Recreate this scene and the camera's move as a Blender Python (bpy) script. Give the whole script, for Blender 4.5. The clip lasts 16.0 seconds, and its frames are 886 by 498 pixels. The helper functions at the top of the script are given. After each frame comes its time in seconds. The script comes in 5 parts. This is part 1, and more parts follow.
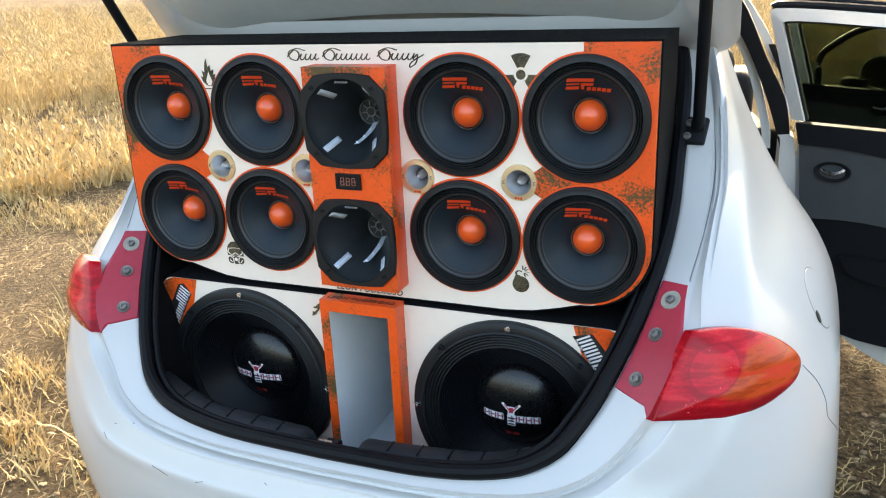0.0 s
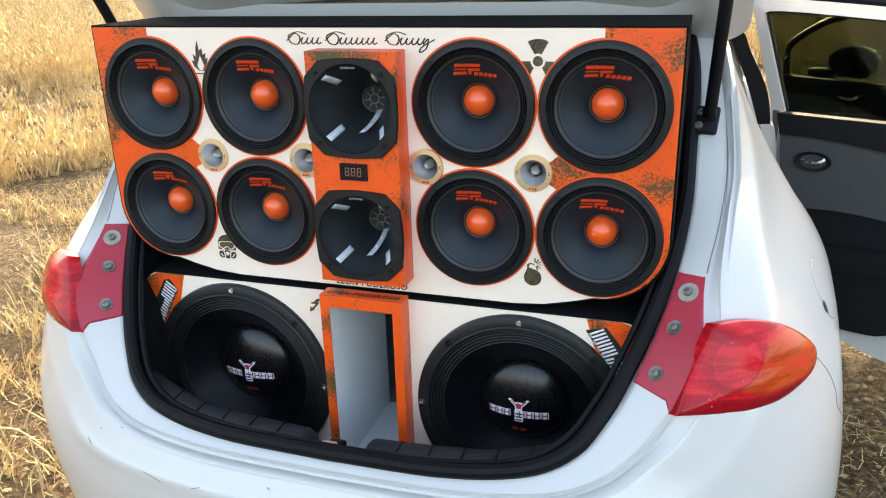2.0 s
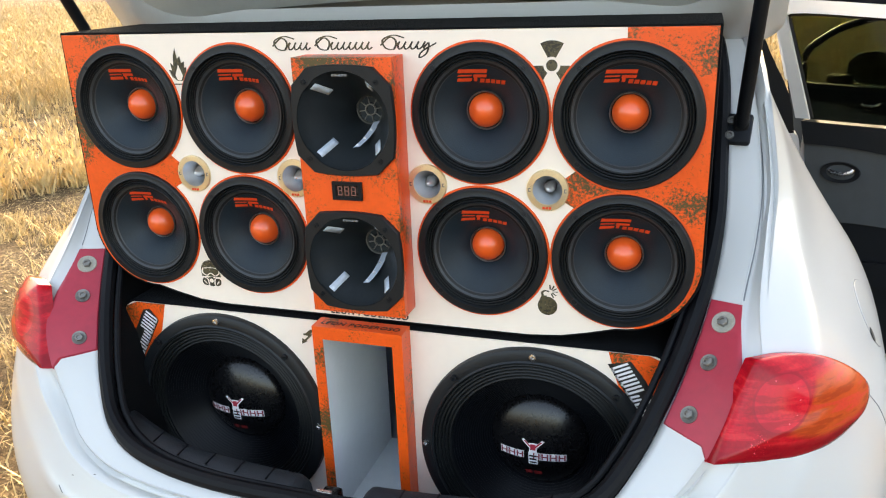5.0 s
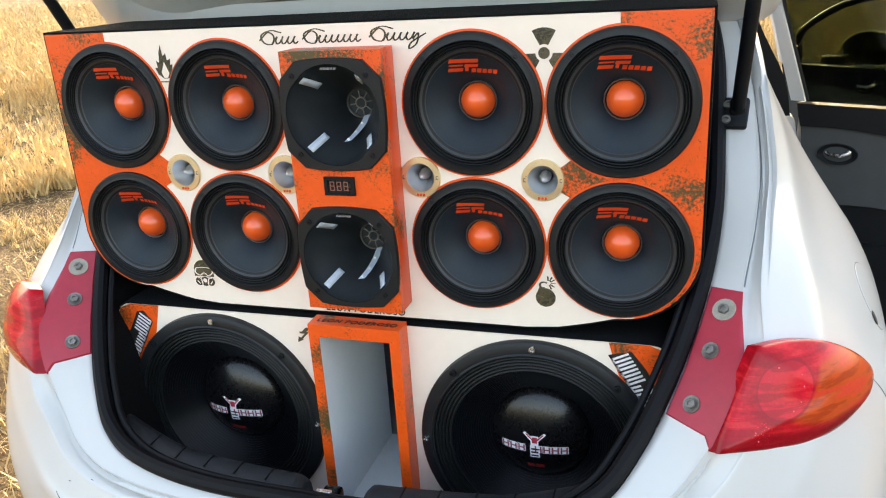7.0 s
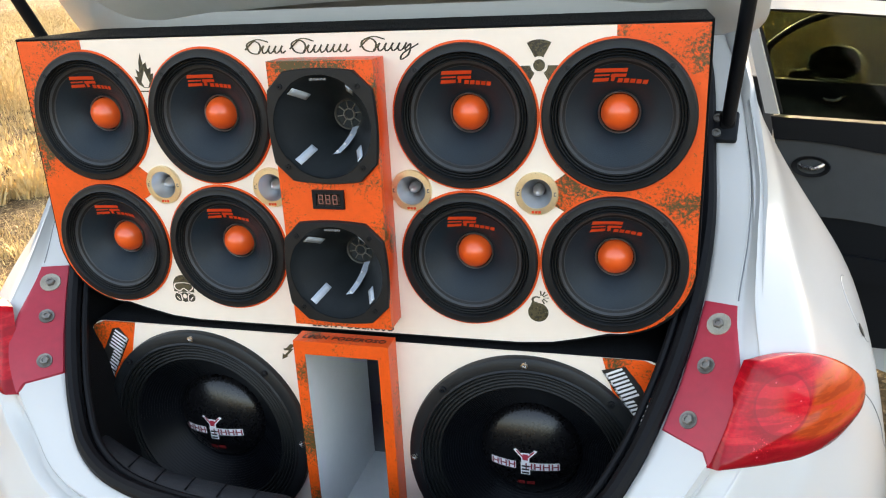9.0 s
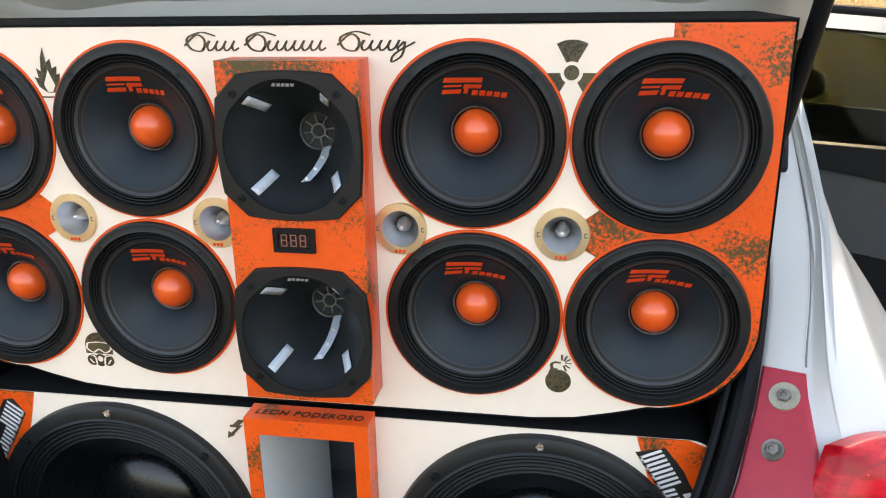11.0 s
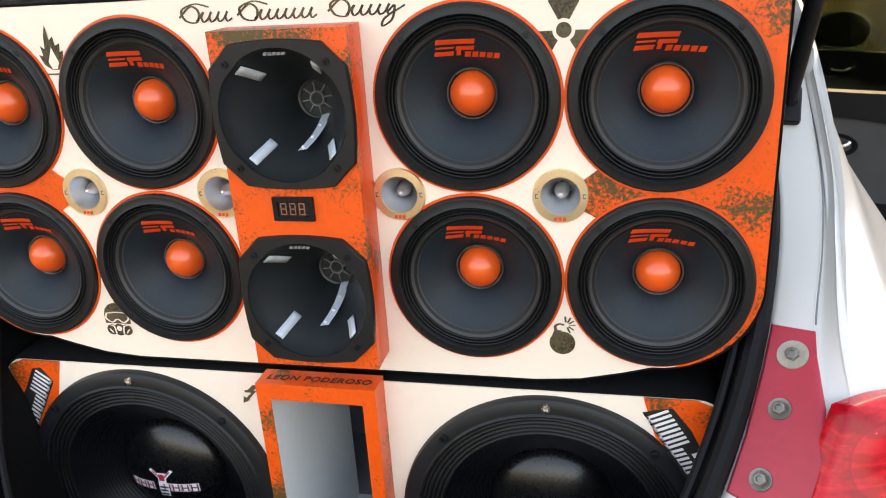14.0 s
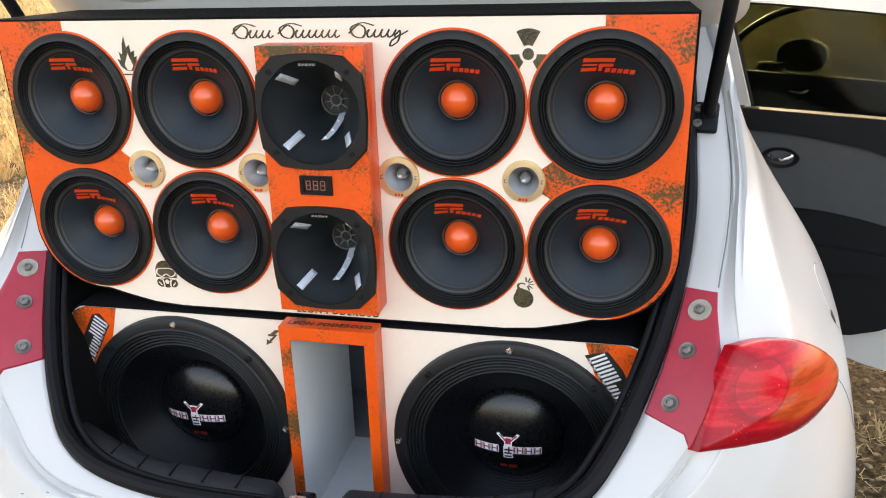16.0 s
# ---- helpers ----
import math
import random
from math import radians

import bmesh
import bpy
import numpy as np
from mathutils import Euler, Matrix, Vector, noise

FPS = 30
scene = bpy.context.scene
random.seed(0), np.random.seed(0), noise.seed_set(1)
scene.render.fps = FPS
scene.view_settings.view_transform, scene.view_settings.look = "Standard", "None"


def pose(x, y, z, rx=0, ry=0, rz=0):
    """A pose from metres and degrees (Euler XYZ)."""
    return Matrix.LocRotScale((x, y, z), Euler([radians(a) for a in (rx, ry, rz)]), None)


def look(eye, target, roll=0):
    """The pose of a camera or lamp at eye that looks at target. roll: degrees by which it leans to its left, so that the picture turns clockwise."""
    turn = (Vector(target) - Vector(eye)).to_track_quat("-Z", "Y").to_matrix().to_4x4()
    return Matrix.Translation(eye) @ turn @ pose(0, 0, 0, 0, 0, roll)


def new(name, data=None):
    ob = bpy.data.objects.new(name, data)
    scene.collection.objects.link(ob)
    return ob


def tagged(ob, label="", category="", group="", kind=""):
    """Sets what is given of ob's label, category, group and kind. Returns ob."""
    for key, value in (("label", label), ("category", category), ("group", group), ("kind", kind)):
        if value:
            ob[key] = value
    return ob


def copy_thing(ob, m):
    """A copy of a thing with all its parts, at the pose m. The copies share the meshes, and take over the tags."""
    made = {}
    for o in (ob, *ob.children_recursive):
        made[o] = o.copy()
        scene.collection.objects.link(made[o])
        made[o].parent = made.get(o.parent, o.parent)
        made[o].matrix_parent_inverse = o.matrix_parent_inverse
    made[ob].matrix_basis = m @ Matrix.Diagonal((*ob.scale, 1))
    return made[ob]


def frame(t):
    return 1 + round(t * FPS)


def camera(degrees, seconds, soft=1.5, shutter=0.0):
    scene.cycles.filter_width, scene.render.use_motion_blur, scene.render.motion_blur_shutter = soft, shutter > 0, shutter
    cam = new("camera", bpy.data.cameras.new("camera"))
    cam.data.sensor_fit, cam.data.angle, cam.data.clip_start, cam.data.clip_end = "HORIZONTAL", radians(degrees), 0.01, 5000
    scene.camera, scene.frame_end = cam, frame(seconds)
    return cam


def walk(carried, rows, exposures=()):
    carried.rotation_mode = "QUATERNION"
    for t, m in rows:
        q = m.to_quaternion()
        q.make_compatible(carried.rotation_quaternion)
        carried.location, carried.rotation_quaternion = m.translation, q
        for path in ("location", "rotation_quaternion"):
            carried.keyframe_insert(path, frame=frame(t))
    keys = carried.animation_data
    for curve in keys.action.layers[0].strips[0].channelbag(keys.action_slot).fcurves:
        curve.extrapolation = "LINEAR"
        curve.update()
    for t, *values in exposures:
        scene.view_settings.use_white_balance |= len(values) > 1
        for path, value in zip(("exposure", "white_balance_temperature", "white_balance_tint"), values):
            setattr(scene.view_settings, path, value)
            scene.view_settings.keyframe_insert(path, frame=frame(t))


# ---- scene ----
cam = camera(58.7, 16.0, soft=1.1)
PATH = [
    (0, (0.708, -1.32, 1.477), (-0.006, 0.427, 0.815), -2.5),
    (0.5, (0.707, -1.324, 1.468), (-0.007, 0.42, 0.798), -2.7),
    (1, (0.692, -1.319, 1.469), (-0.019, 0.421, 0.785), -2.7),
    (1.5, (0.669, -1.304, 1.466), (-0.016, 0.443, 0.774), -2.2),
    (2, (0.583, -1.312, 1.471), (-0.002, 0.47, 0.778), -1.5),
    (2.5, (0.45, -1.299, 1.463), (0.024, 0.533, 0.783), -2.3),
    (3, (0.418, -1.261, 1.437), (0.057, 0.577, 0.736), -2.5),
    (3.5, (0.467, -1.243, 1.453), (0.095, 0.605, 0.784), -1.5),
    (4, (0.512, -1.236, 1.455), (0.027, 0.598, 0.821), -0.6),
    (4.5, (0.54, -1.192, 1.446), (-0.044, 0.607, 0.796), -1.5),
    (7, (0.537, -1.158, 1.439), (-0.054, 0.626, 0.756), -3.6),
    (7.5, (0.543, -1.149, 1.441), (-0.049, 0.637, 0.762), -3.7),
    (8, (0.555, -1.144, 1.441), (-0.049, 0.641, 0.772), -3.7),
    (8.2, (0.559, -1.147, 1.444), (-0.048, 0.639, 0.779), -3.5),
    (10.3, (0.308, -1.122, 1.426), (0.044, 0.746, 0.76), -1.5),
    (10.5, (0.303, -1.078, 1.423), (0.045, 0.793, 0.763), -1.4),
    (11, (0.332, -0.911, 1.402), (0.013, 0.959, 0.767), -0.9),
    (11.5, (0.374, -0.769, 1.385), (-0.063, 1.067, 0.725), -1.8),
    (12, (0.41, -0.735, 1.385), (-0.132, 1.054, 0.675), -3.8),
    (12.5, (0.443, -0.756, 1.388), (-0.126, 1.021, 0.669), -3.6),
    (13, (0.455, -0.788, 1.388), (-0.093, 1.0, 0.681), -2.7),
    (13.5, (0.426, -0.838, 1.391), (-0.074, 0.963, 0.68), -2.6),
    (14, (0.39, -0.899, 1.401), (-0.045, 0.916, 0.683), -3.6),
    (14.5, (0.389, -0.956, 1.415), (-0.002, 0.869, 0.697), -3.5),
    (15, (0.391, -1.019, 1.424), (-0.006, 0.799, 0.69), -3.5),
    (15.5, (0.406, -1.072, 1.417), (0.006, 0.744, 0.681), -3.2),
    (16, (0.456, -1.164, 1.443), (0.041, 0.664, 0.746), -1.6),
]
walk(cam, [(t, look(eye, target, roll)) for t, eye, target, roll in PATH], [(0, 2.70, 7000, 9), (3, 2.88, 7700, 12), (8, 2.88, 7900, 12), (11, 2.92, 8200, 15), (12.5, 3.05, 8900, 17), (14, 3.05, 8800, 18), (16, 2.96, 8500, 18)])

# ---------------------------------------------------------------- light
world = bpy.data.worlds.new("sky")
scene.world = world
world.use_nodes = True
wn = world.node_tree
sky = wn.nodes.new("ShaderNodeTexSky")
sky.sky_type = "NISHITA"
sky.sun_disc = False
sky.dust_density, sky.ozone_density, sky.air_density = 5.0, 0.4, 1.0
SUN = Vector((-0.17, 0.93, 0.33)).normalized()
sky.sun_elevation = math.asin(SUN.z)
sky.sun_rotation = math.atan2(SUN.x, SUN.y)
wn.nodes["Background"].inputs["Strength"].default_value = 0.15
wn.links.new(sky.outputs[0], wn.nodes["Background"].inputs["Color"])
sun = new("sun", bpy.data.lights.new("sun", "SUN"))
sun.data.energy, sun.data.angle, sun.data.color = 2.0, radians(0.6), (1.0, 0.86, 0.68)
sun.matrix_world = look(SUN * 30, (0, 0, 0))


# ---------------------------------------------------------------- materials
def mat(name, color, rough=0.5, metal=0.0, vary=0.12, scale=8.0, bump=0.0, bump_scale=60.0, coat=0.0, spec=0.5):
    """A painted, plastic or metal surface: base colour broken up at two scales, fine relief."""
    m = bpy.data.materials.new(name)
    m.use_nodes = True
    nt = m.node_tree
    b = nt.nodes["Principled BSDF"]
    co = nt.nodes.new("ShaderNodeTexCoord")
    n1, n2 = nt.nodes.new("ShaderNodeTexNoise"), nt.nodes.new("ShaderNodeTexNoise")
    n1.inputs["Scale"].default_value, n2.inputs["Scale"].default_value = scale, scale * 9
    n1.inputs["Detail"].default_value = n2.inputs["Detail"].default_value = 4
    add = nt.nodes.new("ShaderNodeMath")
    add.operation = "ADD"
    nt.links.new(co.outputs["Object"], n1.inputs["Vector"])
    nt.links.new(co.outputs["Object"], n2.inputs["Vector"])
    nt.links.new(n1.outputs[0], add.inputs[0])
    nt.links.new(n2.outputs[0], add.inputs[1])
    ramp = nt.nodes.new("ShaderNodeMapRange")
    ramp.inputs["From Min"].default_value, ramp.inputs["From Max"].default_value = 0.6, 1.4
    ramp.inputs["To Min"].default_value, ramp.inputs["To Max"].default_value = 1 - vary, 1 + vary
    nt.links.new(add.outputs[0], ramp.inputs["Value"])
    mul = nt.nodes.new("ShaderNodeVectorMath")
    mul.operation = "SCALE"
    mul.inputs[0].default_value = color
    nt.links.new(ramp.outputs[0], mul.inputs["Scale"])
    nt.links.new(mul.outputs[0], b.inputs["Base Color"])
    r2 = nt.nodes.new("ShaderNodeMapRange")
    r2.inputs["From Min"].default_value, r2.inputs["From Max"].default_value = 0.6, 1.4
    r2.inputs["To Min"].default_value, r2.inputs["To Max"].default_value = rough * 0.85, min(1, rough * 1.2)
    nt.links.new(add.outputs[0], r2.inputs["Value"])
    nt.links.new(r2.outputs[0], b.inputs["Roughness"])
    b.inputs["Metallic"].default_value = metal
    b.inputs["Specular IOR Level"].default_value = spec
    b.inputs["Coat Weight"].default_value = coat
    b.inputs["Coat Roughness"].default_value = 0.04
    if bump:
        n3, bp = nt.nodes.new("ShaderNodeTexNoise"), nt.nodes.new("ShaderNodeBump")
        n3.inputs["Scale"].default_value, n3.inputs["Detail"].default_value = bump_scale, 5
        bp.inputs["Strength"].default_value, bp.inputs["Distance"].default_value = bump, 0.002
        nt.links.new(co.outputs["Object"], n3.inputs["Vector"])
        nt.links.new(n3.outputs[0], bp.inputs["Height"])
        nt.links.new(bp.outputs[0], b.inputs["Normal"])
    return m


def rusty(name, base, dark, cut=0.555):
    """Printed vinyl: a flat colour with ragged dark patches and specks of peeling."""
    m = mat(name, base, 0.42, vary=0.10, scale=14, coat=0.15)
    nt = m.node_tree
    b = nt.nodes["Principled BSDF"]
    src = b.inputs["Base Color"].links[0].from_socket
    co = nt.nodes.new("ShaderNodeTexCoord")
    a, f = nt.nodes.new("ShaderNodeTexNoise"), nt.nodes.new("ShaderNodeTexNoise")
    a.inputs["Scale"].default_value, a.inputs["Detail"].default_value = 12, 2
    f.inputs["Scale"].default_value, f.inputs["Detail"].default_value, f.inputs["Roughness"].default_value = 210, 8, 0.85
    for n in (a, f):
        nt.links.new(co.outputs["Object"], n.inputs["Vector"])
    s = nt.nodes.new("ShaderNodeMath")
    s.operation = "MULTIPLY_ADD"
    s.inputs[1].default_value = 1.5
    nt.links.new(f.outputs[0], s.inputs[0])
    nt.links.new(a.outputs[0], s.inputs[2])
    st = nt.nodes.new("ShaderNodeMapRange")
    st.inputs["From Min"].default_value, st.inputs["From Max"].default_value = cut + 0.745, cut + 0.80
    nt.links.new(s.outputs[0], st.inputs["Value"])
    mx = nt.nodes.new("ShaderNodeMix")
    mx.data_type = "RGBA"
    mx.inputs["B"].default_value = (*dark, 1)
    nt.links.new(st.outputs[0], mx.inputs["Factor"])
    nt.links.new(src, mx.inputs["A"])
    nt.links.new(mx.outputs["Result"], b.inputs["Base Color"])
    return m


def gritty(m):
    """Breaks a ground material up into grit: fine light and dark grains, and stronger relief."""
    nt = m.node_tree
    b = nt.nodes["Principled BSDF"]
    src = b.inputs["Base Color"].links[0].from_socket
    co, vo, no = nt.nodes.new("ShaderNodeTexCoord"), nt.nodes.new("ShaderNodeTexVoronoi"), nt.nodes.new("ShaderNodeTexNoise")
    vo.inputs["Scale"].default_value = 70
    no.inputs["Scale"].default_value, no.inputs["Detail"].default_value, no.inputs["Roughness"].default_value = 22, 8, 0.8
    for n in (vo, no):
        nt.links.new(co.outputs["Object"], n.inputs["Vector"])
    sep = nt.nodes.new("ShaderNodeSeparateColor")
    nt.links.new(vo.outputs["Color"], sep.inputs[0])
    mr = nt.nodes.new("ShaderNodeMapRange")
    mr.inputs["To Min"].default_value, mr.inputs["To Max"].default_value = 0.55, 1.6
    nt.links.new(sep.outputs[0], mr.inputs["Value"])
    mr2 = nt.nodes.new("ShaderNodeMapRange")
    mr2.inputs["From Min"].default_value, mr2.inputs["From Max"].default_value = 0.3, 0.7
    mr2.inputs["To Min"].default_value, mr2.inputs["To Max"].default_value = 0.45, 1.55
    nt.links.new(no.outputs[0], mr2.inputs["Value"])
    k = nt.nodes.new("ShaderNodeMath")
    k.operation = "MULTIPLY"
    nt.links.new(mr.outputs[0], k.inputs[0])
    nt.links.new(mr2.outputs[0], k.inputs[1])
    sc = nt.nodes.new("ShaderNodeVectorMath")
    sc.operation = "SCALE"
    nt.links.new(src, sc.inputs[0])
    nt.links.new(k.outputs[0], sc.inputs["Scale"])
    nt.links.new(sc.outputs[0], b.inputs["Base Color"])
    bp = nt.nodes.new("ShaderNodeBump")
    bp.inputs["Strength"].default_value, bp.inputs["Distance"].default_value = 1.0, 0.02
    nt.links.new(k.outputs[0], bp.inputs["Height"])
    nt.links.new(bp.outputs[0], b.inputs["Normal"])


def glassy(name, color, rough=0.02, ior=1.45):
    m = bpy.data.materials.new(name)
    m.use_nodes = True
    b = m.node_tree.nodes["Principled BSDF"]
    b.inputs["Base Color"].default_value = (*color, 1)
    b.inputs["Transmission Weight"].default_value = 1
    b.inputs["Roughness"].default_value = rough
    b.inputs["IOR"].default_value = ior
    return m


PAINT = mat("white_car_paint", (0.575, 0.58, 0.575), 0.32, vary=0.006, scale=1.5, coat=0.6)
GREY = mat("grey_hatch_lining", (0.70, 0.74, 0.75), 0.45, vary=0.05, scale=4)
VINYL = mat("white_vinyl", (0.89, 0.775, 0.67), 0.40, vary=0.03, scale=5, bump=0.05, bump_scale=200)
ORANGE = rusty("orange_vinyl", (0.86, 0.092, 0.007), (0.080, 0.058, 0.020))
ORANGE_SIDE = rusty("orange_vinyl_side", (0.80, 0.075, 0.010), (0.075, 0.05, 0.018), 0.645)
ORANGE_PLAIN = mat("orange_edge", (0.82, 0.09, 0.012), 0.4, vary=0.06, scale=20)
CARPET = mat("black_carpet", (0.0035, 0.004, 0.005), 0.95, vary=0.45, scale=60, bump=0.9, bump_scale=600, spec=0.15)
RUBBER = mat("black_rubber", (0.004, 0.0045, 0.006), 0.5, vary=0.3, scale=30, bump=0.2, bump_scale=200, spec=0.16)
PLASTIC = mat("black_plastic", (0.006, 0.0075, 0.010), 0.5, vary=0.25, scale=20, bump=0.25, bump_scale=500, spec=0.20)
RIM = mat("black_speaker_frame", (0.010, 0.012, 0.014), 0.42, vary=0.2, scale=40, bump=0.15, bump_scale=900, spec=0.3)
FOAM = mat("black_cloth_surround", (0.006, 0.007, 0.008), 0.46, vary=0.25, scale=50, bump=0.3, bump_scale=1200, spec=0.30)
CONE = mat("dark_paper_cone", (0.009, 0.018, 0.026), 0.46, vary=0.25, scale=30, bump=0.3, bump_scale=600, spec=0.33)
SUBCONE = mat("black_ribbed_cone", (0.004, 0.005, 0.007), 0.34, vary=0.25, scale=30, bump=0.2, bump_scale=500, spec=0.26)
GLOSSCAP = mat("black_gloss_cap", (0.004, 0.004, 0.005), 0.27, vary=0.2, scale=20)
ORANGECAP = mat("orange_gloss_cap", (0.86, 0.10, 0.012), 0.42, vary=0.03, scale=10, coat=0.8)
REDPRINT = mat("orange_red_print", (0.70, 0.06, 0.012), 0.5, vary=0.1, scale=60)
WHITEPRINT = mat("white_print", (0.8, 0.8, 0.82), 0.45, vary=0.05, scale=60)
GREYPRINT = mat("grey_print", (0.17, 0.18, 0.19), 0.5, vary=0.1, scale=60)
BLACKPRINT = mat("black_print", (0.012, 0.012, 0.012), 0.5, vary=0.2, scale=60)
CAMO = rusty("speckled_olive_print", (0.085, 0.07, 0.035), (0.02, 0.018, 0.012), 0.50)
HORN = mat("black_horn_plastic", (0.016, 0.020, 0.023), 0.33, vary=0.2, scale=25, bump=0.1, bump_scale=300)
GOLD = mat("pale_gold_ring", (0.88, 0.76, 0.52), 0.3, 0.85, vary=0.06, scale=40)
SATIN = mat("satin_aluminium", (0.62, 0.63, 0.65), 0.36, 1.0, vary=0.02, scale=20)
SILVER = mat("brushed_silver", (0.72, 0.72, 0.73), 0.26, 1.0, vary=0.06, scale=50)
STEEL = mat("dull_steel_bolt", (0.22, 0.21, 0.195), 0.45, 0.7, vary=0.3, scale=90, bump=0.4, bump_scale=300)
LEDSTRIP = mat("white_led_strip", (0.52, 0.58, 0.66), 0.32, vary=0.12, scale=70)
WASHER = mat("beige_washer", (0.33, 0.31, 0.26), 0.5, vary=0.25, scale=60, bump=0.3, bump_scale=200)
BEAD = mat("glossy_cone_edge", (0.034, 0.039, 0.044), 0.45, vary=0.2, scale=40)
DUCTEND = mat("grey_duct_end", (0.26, 0.27, 0.28), 0.6, vary=0.06, scale=6)
DUCT = mat("grey_white_duct", (0.70, 0.72, 0.73), 0.5, vary=0.04, scale=6, bump=0.1, bump_scale=150)
REDPAINT = mat("dull_red_plastic", (0.40, 0.022, 0.045), 0.42, vary=0.12, scale=9, coat=0.1)
SILLTRIM = mat("dark_grey_sill_plastic", (0.016, 0.019, 0.023), 0.5, vary=0.2, scale=25, bump=0.4, bump_scale=450, spec=0.3)
DOORGREY = mat("grey_door_trim", (0.060, 0.066, 0.070), 0.75, vary=0.12, scale=30, bump=0.3, bump_scale=500, spec=0.2)
DOORBLACK = mat("black_door_trim", (0.006, 0.007, 0.009), 0.6, vary=0.2, scale=30, bump=0.3, bump_scale=500, spec=0.2)
LCDRED = mat("dull_red_segment", (0.28, 0.11, 0.09), 0.5, vary=0.05)
DRYEARTH = mat("dry_earth", (0.135, 0.098, 0.056), 0.95, vary=0.5, scale=1.3, bump=1.0, bump_scale=40, spec=0.1)
gritty(DRYEARTH)
STRAW = mat("straw_grass", (0.52, 0.40, 0.205), 0.8, vary=0.35, scale=0.9, spec=0.2)
PEBBLE = mat("pebbles", (0.235, 0.172, 0.100), 0.9, vary=0.4, scale=12)
TINT_FRONT = glassy("light_tinted_glass", (0.50, 0.55, 0.42), 0.02, 1.22)
TINT = glassy("dark_tinted_glass", (0.115, 0.135, 0.095), 0.02, 1.22)


# ---------------------------------------------------------------- mesh helpers
def thing(name, at, label, category, group="", kind=""):
    ob = new(name)
    ob.empty_display_size = 0.1
    ob.location = at
    return tagged(ob, label, category, group, kind)


def finish(bm, smooth=True, sharp=35):
    bmesh.ops.recalc_face_normals(bm, faces=bm.faces)
    if smooth:
        for f in bm.faces:
            f.smooth = True
        for e in bm.edges:
            if len(e.link_faces) == 2 and e.calc_face_angle(0) > radians(sharp):
                e.smooth = False


def part(name, bm, material, parent=None, label="", m=None, smooth=True, sharp=35):
    finish(bm, smooth, sharp)
    me = bpy.data.meshes.new(name)
    bm.to_mesh(me)
    bm.free()
    me.materials.append(material)
    ob = new(name, me)
    if parent:
        ob.parent = parent
    if m is not None:
        ob.matrix_basis = m
    return tagged(ob, label)


def box(cx, cy, cz, sx, sy, sz, bevel=0.0, m=None, seg=2):
    bm = bmesh.new()
    bmesh.ops.create_cube(bm, size=1, matrix=Matrix.Translation((cx, cy, cz)) @ Matrix.Diagonal((sx, sy, sz, 1)))
    if bevel:
        bmesh.ops.bevel(bm, geom=bm.edges[:], offset=bevel, segments=seg, affect="EDGES", profile=0.5)
    if m is not None:
        bm.transform(m)
    return bm


def lathe(profile, seg=48, cx=0.0, cz=0.0, y0=0.0, cap=False):
    """A body of revolution round the y axis; the profile gives radius and how far it stands out towards -y."""
    bm = bmesh.new()
    rings = []
    for r, h in profile:
        if r < 1e-5:
            rings.append([bm.verts.new((cx, y0 - h, cz))])
        else:
            rings.append([bm.verts.new((cx + r * math.cos(a), y0 - h, cz + r * math.sin(a))) for a in (2 * math.pi * i / seg for i in range(seg))])
    for p, q in zip(rings, rings[1:]):
        for i in range(seg):
            j = (i + 1) % seg
            c = [p[i % len(p)], p[j % len(p)], q[j % len(q)], q[i % len(q)]]
            c = list(dict.fromkeys(c))
            if len(c) > 2:
                bm.faces.new(c)
    if cap:
        bm.faces.new(rings[-1])
    return bm


def plate(points, y_front, y_back, bevel=0.0, holes=()):
    """A plate cut out of the xz plane, with round holes (x, z, r)."""
    bm = bmesh.new()
    loops = [[bm.verts.new((x, y_front, z)) for x, z in points]]
    for hx, hz, r in holes:
        loops.append([bm.verts.new((hx + r * math.cos(a), y_front, hz + r * math.sin(a))) for a in (2 * math.pi * i / 40 for i in range(40))])
    edges = []
    for lp in loops:
        for a, b in zip(lp, lp[1:] + lp[:1]):
            edges.append(bm.edges.new((a, b)))
    bmesh.ops.triangle_fill(bm, use_beauty=True, edges=edges, use_dissolve=False)
    got = bmesh.ops.extrude_face_region(bm, geom=bm.faces[:])
    for v in got["geom"]:
        if isinstance(v, bmesh.types.BMVert):
            v.co.y = y_back
    return bm


def tube(points, r, seg=10, close=False):
    """A round tube along a polyline."""
    bm = bmesh.new()
    pts = [Vector(p) for p in points]
    rings = []
    n = len(pts)
    for i, p in enumerate(pts):
        if close:
            d = pts[(i + 1) % n] - pts[i - 1]
        else:
            d = pts[min(i + 1, n - 1)] - pts[max(i - 1, 0)]
        q = d.to_track_quat("Z", "X")
        rings.append([bm.verts.new(p + q @ Vector((r * math.cos(a), r * math.sin(a), 0))) for a in (2 * math.pi * k / seg for k in range(seg))])
    for a in range(n if close else n - 1):
        p, q = rings[a], rings[(a + 1) % n]
        for k in range(seg):
            bm.faces.new((p[k], p[(k + 1) % seg], q[(k + 1) % seg], q[k]))
    if not close:
        bm.faces.new(rings[0])
        bm.faces.new(rings[-1])
    return bm


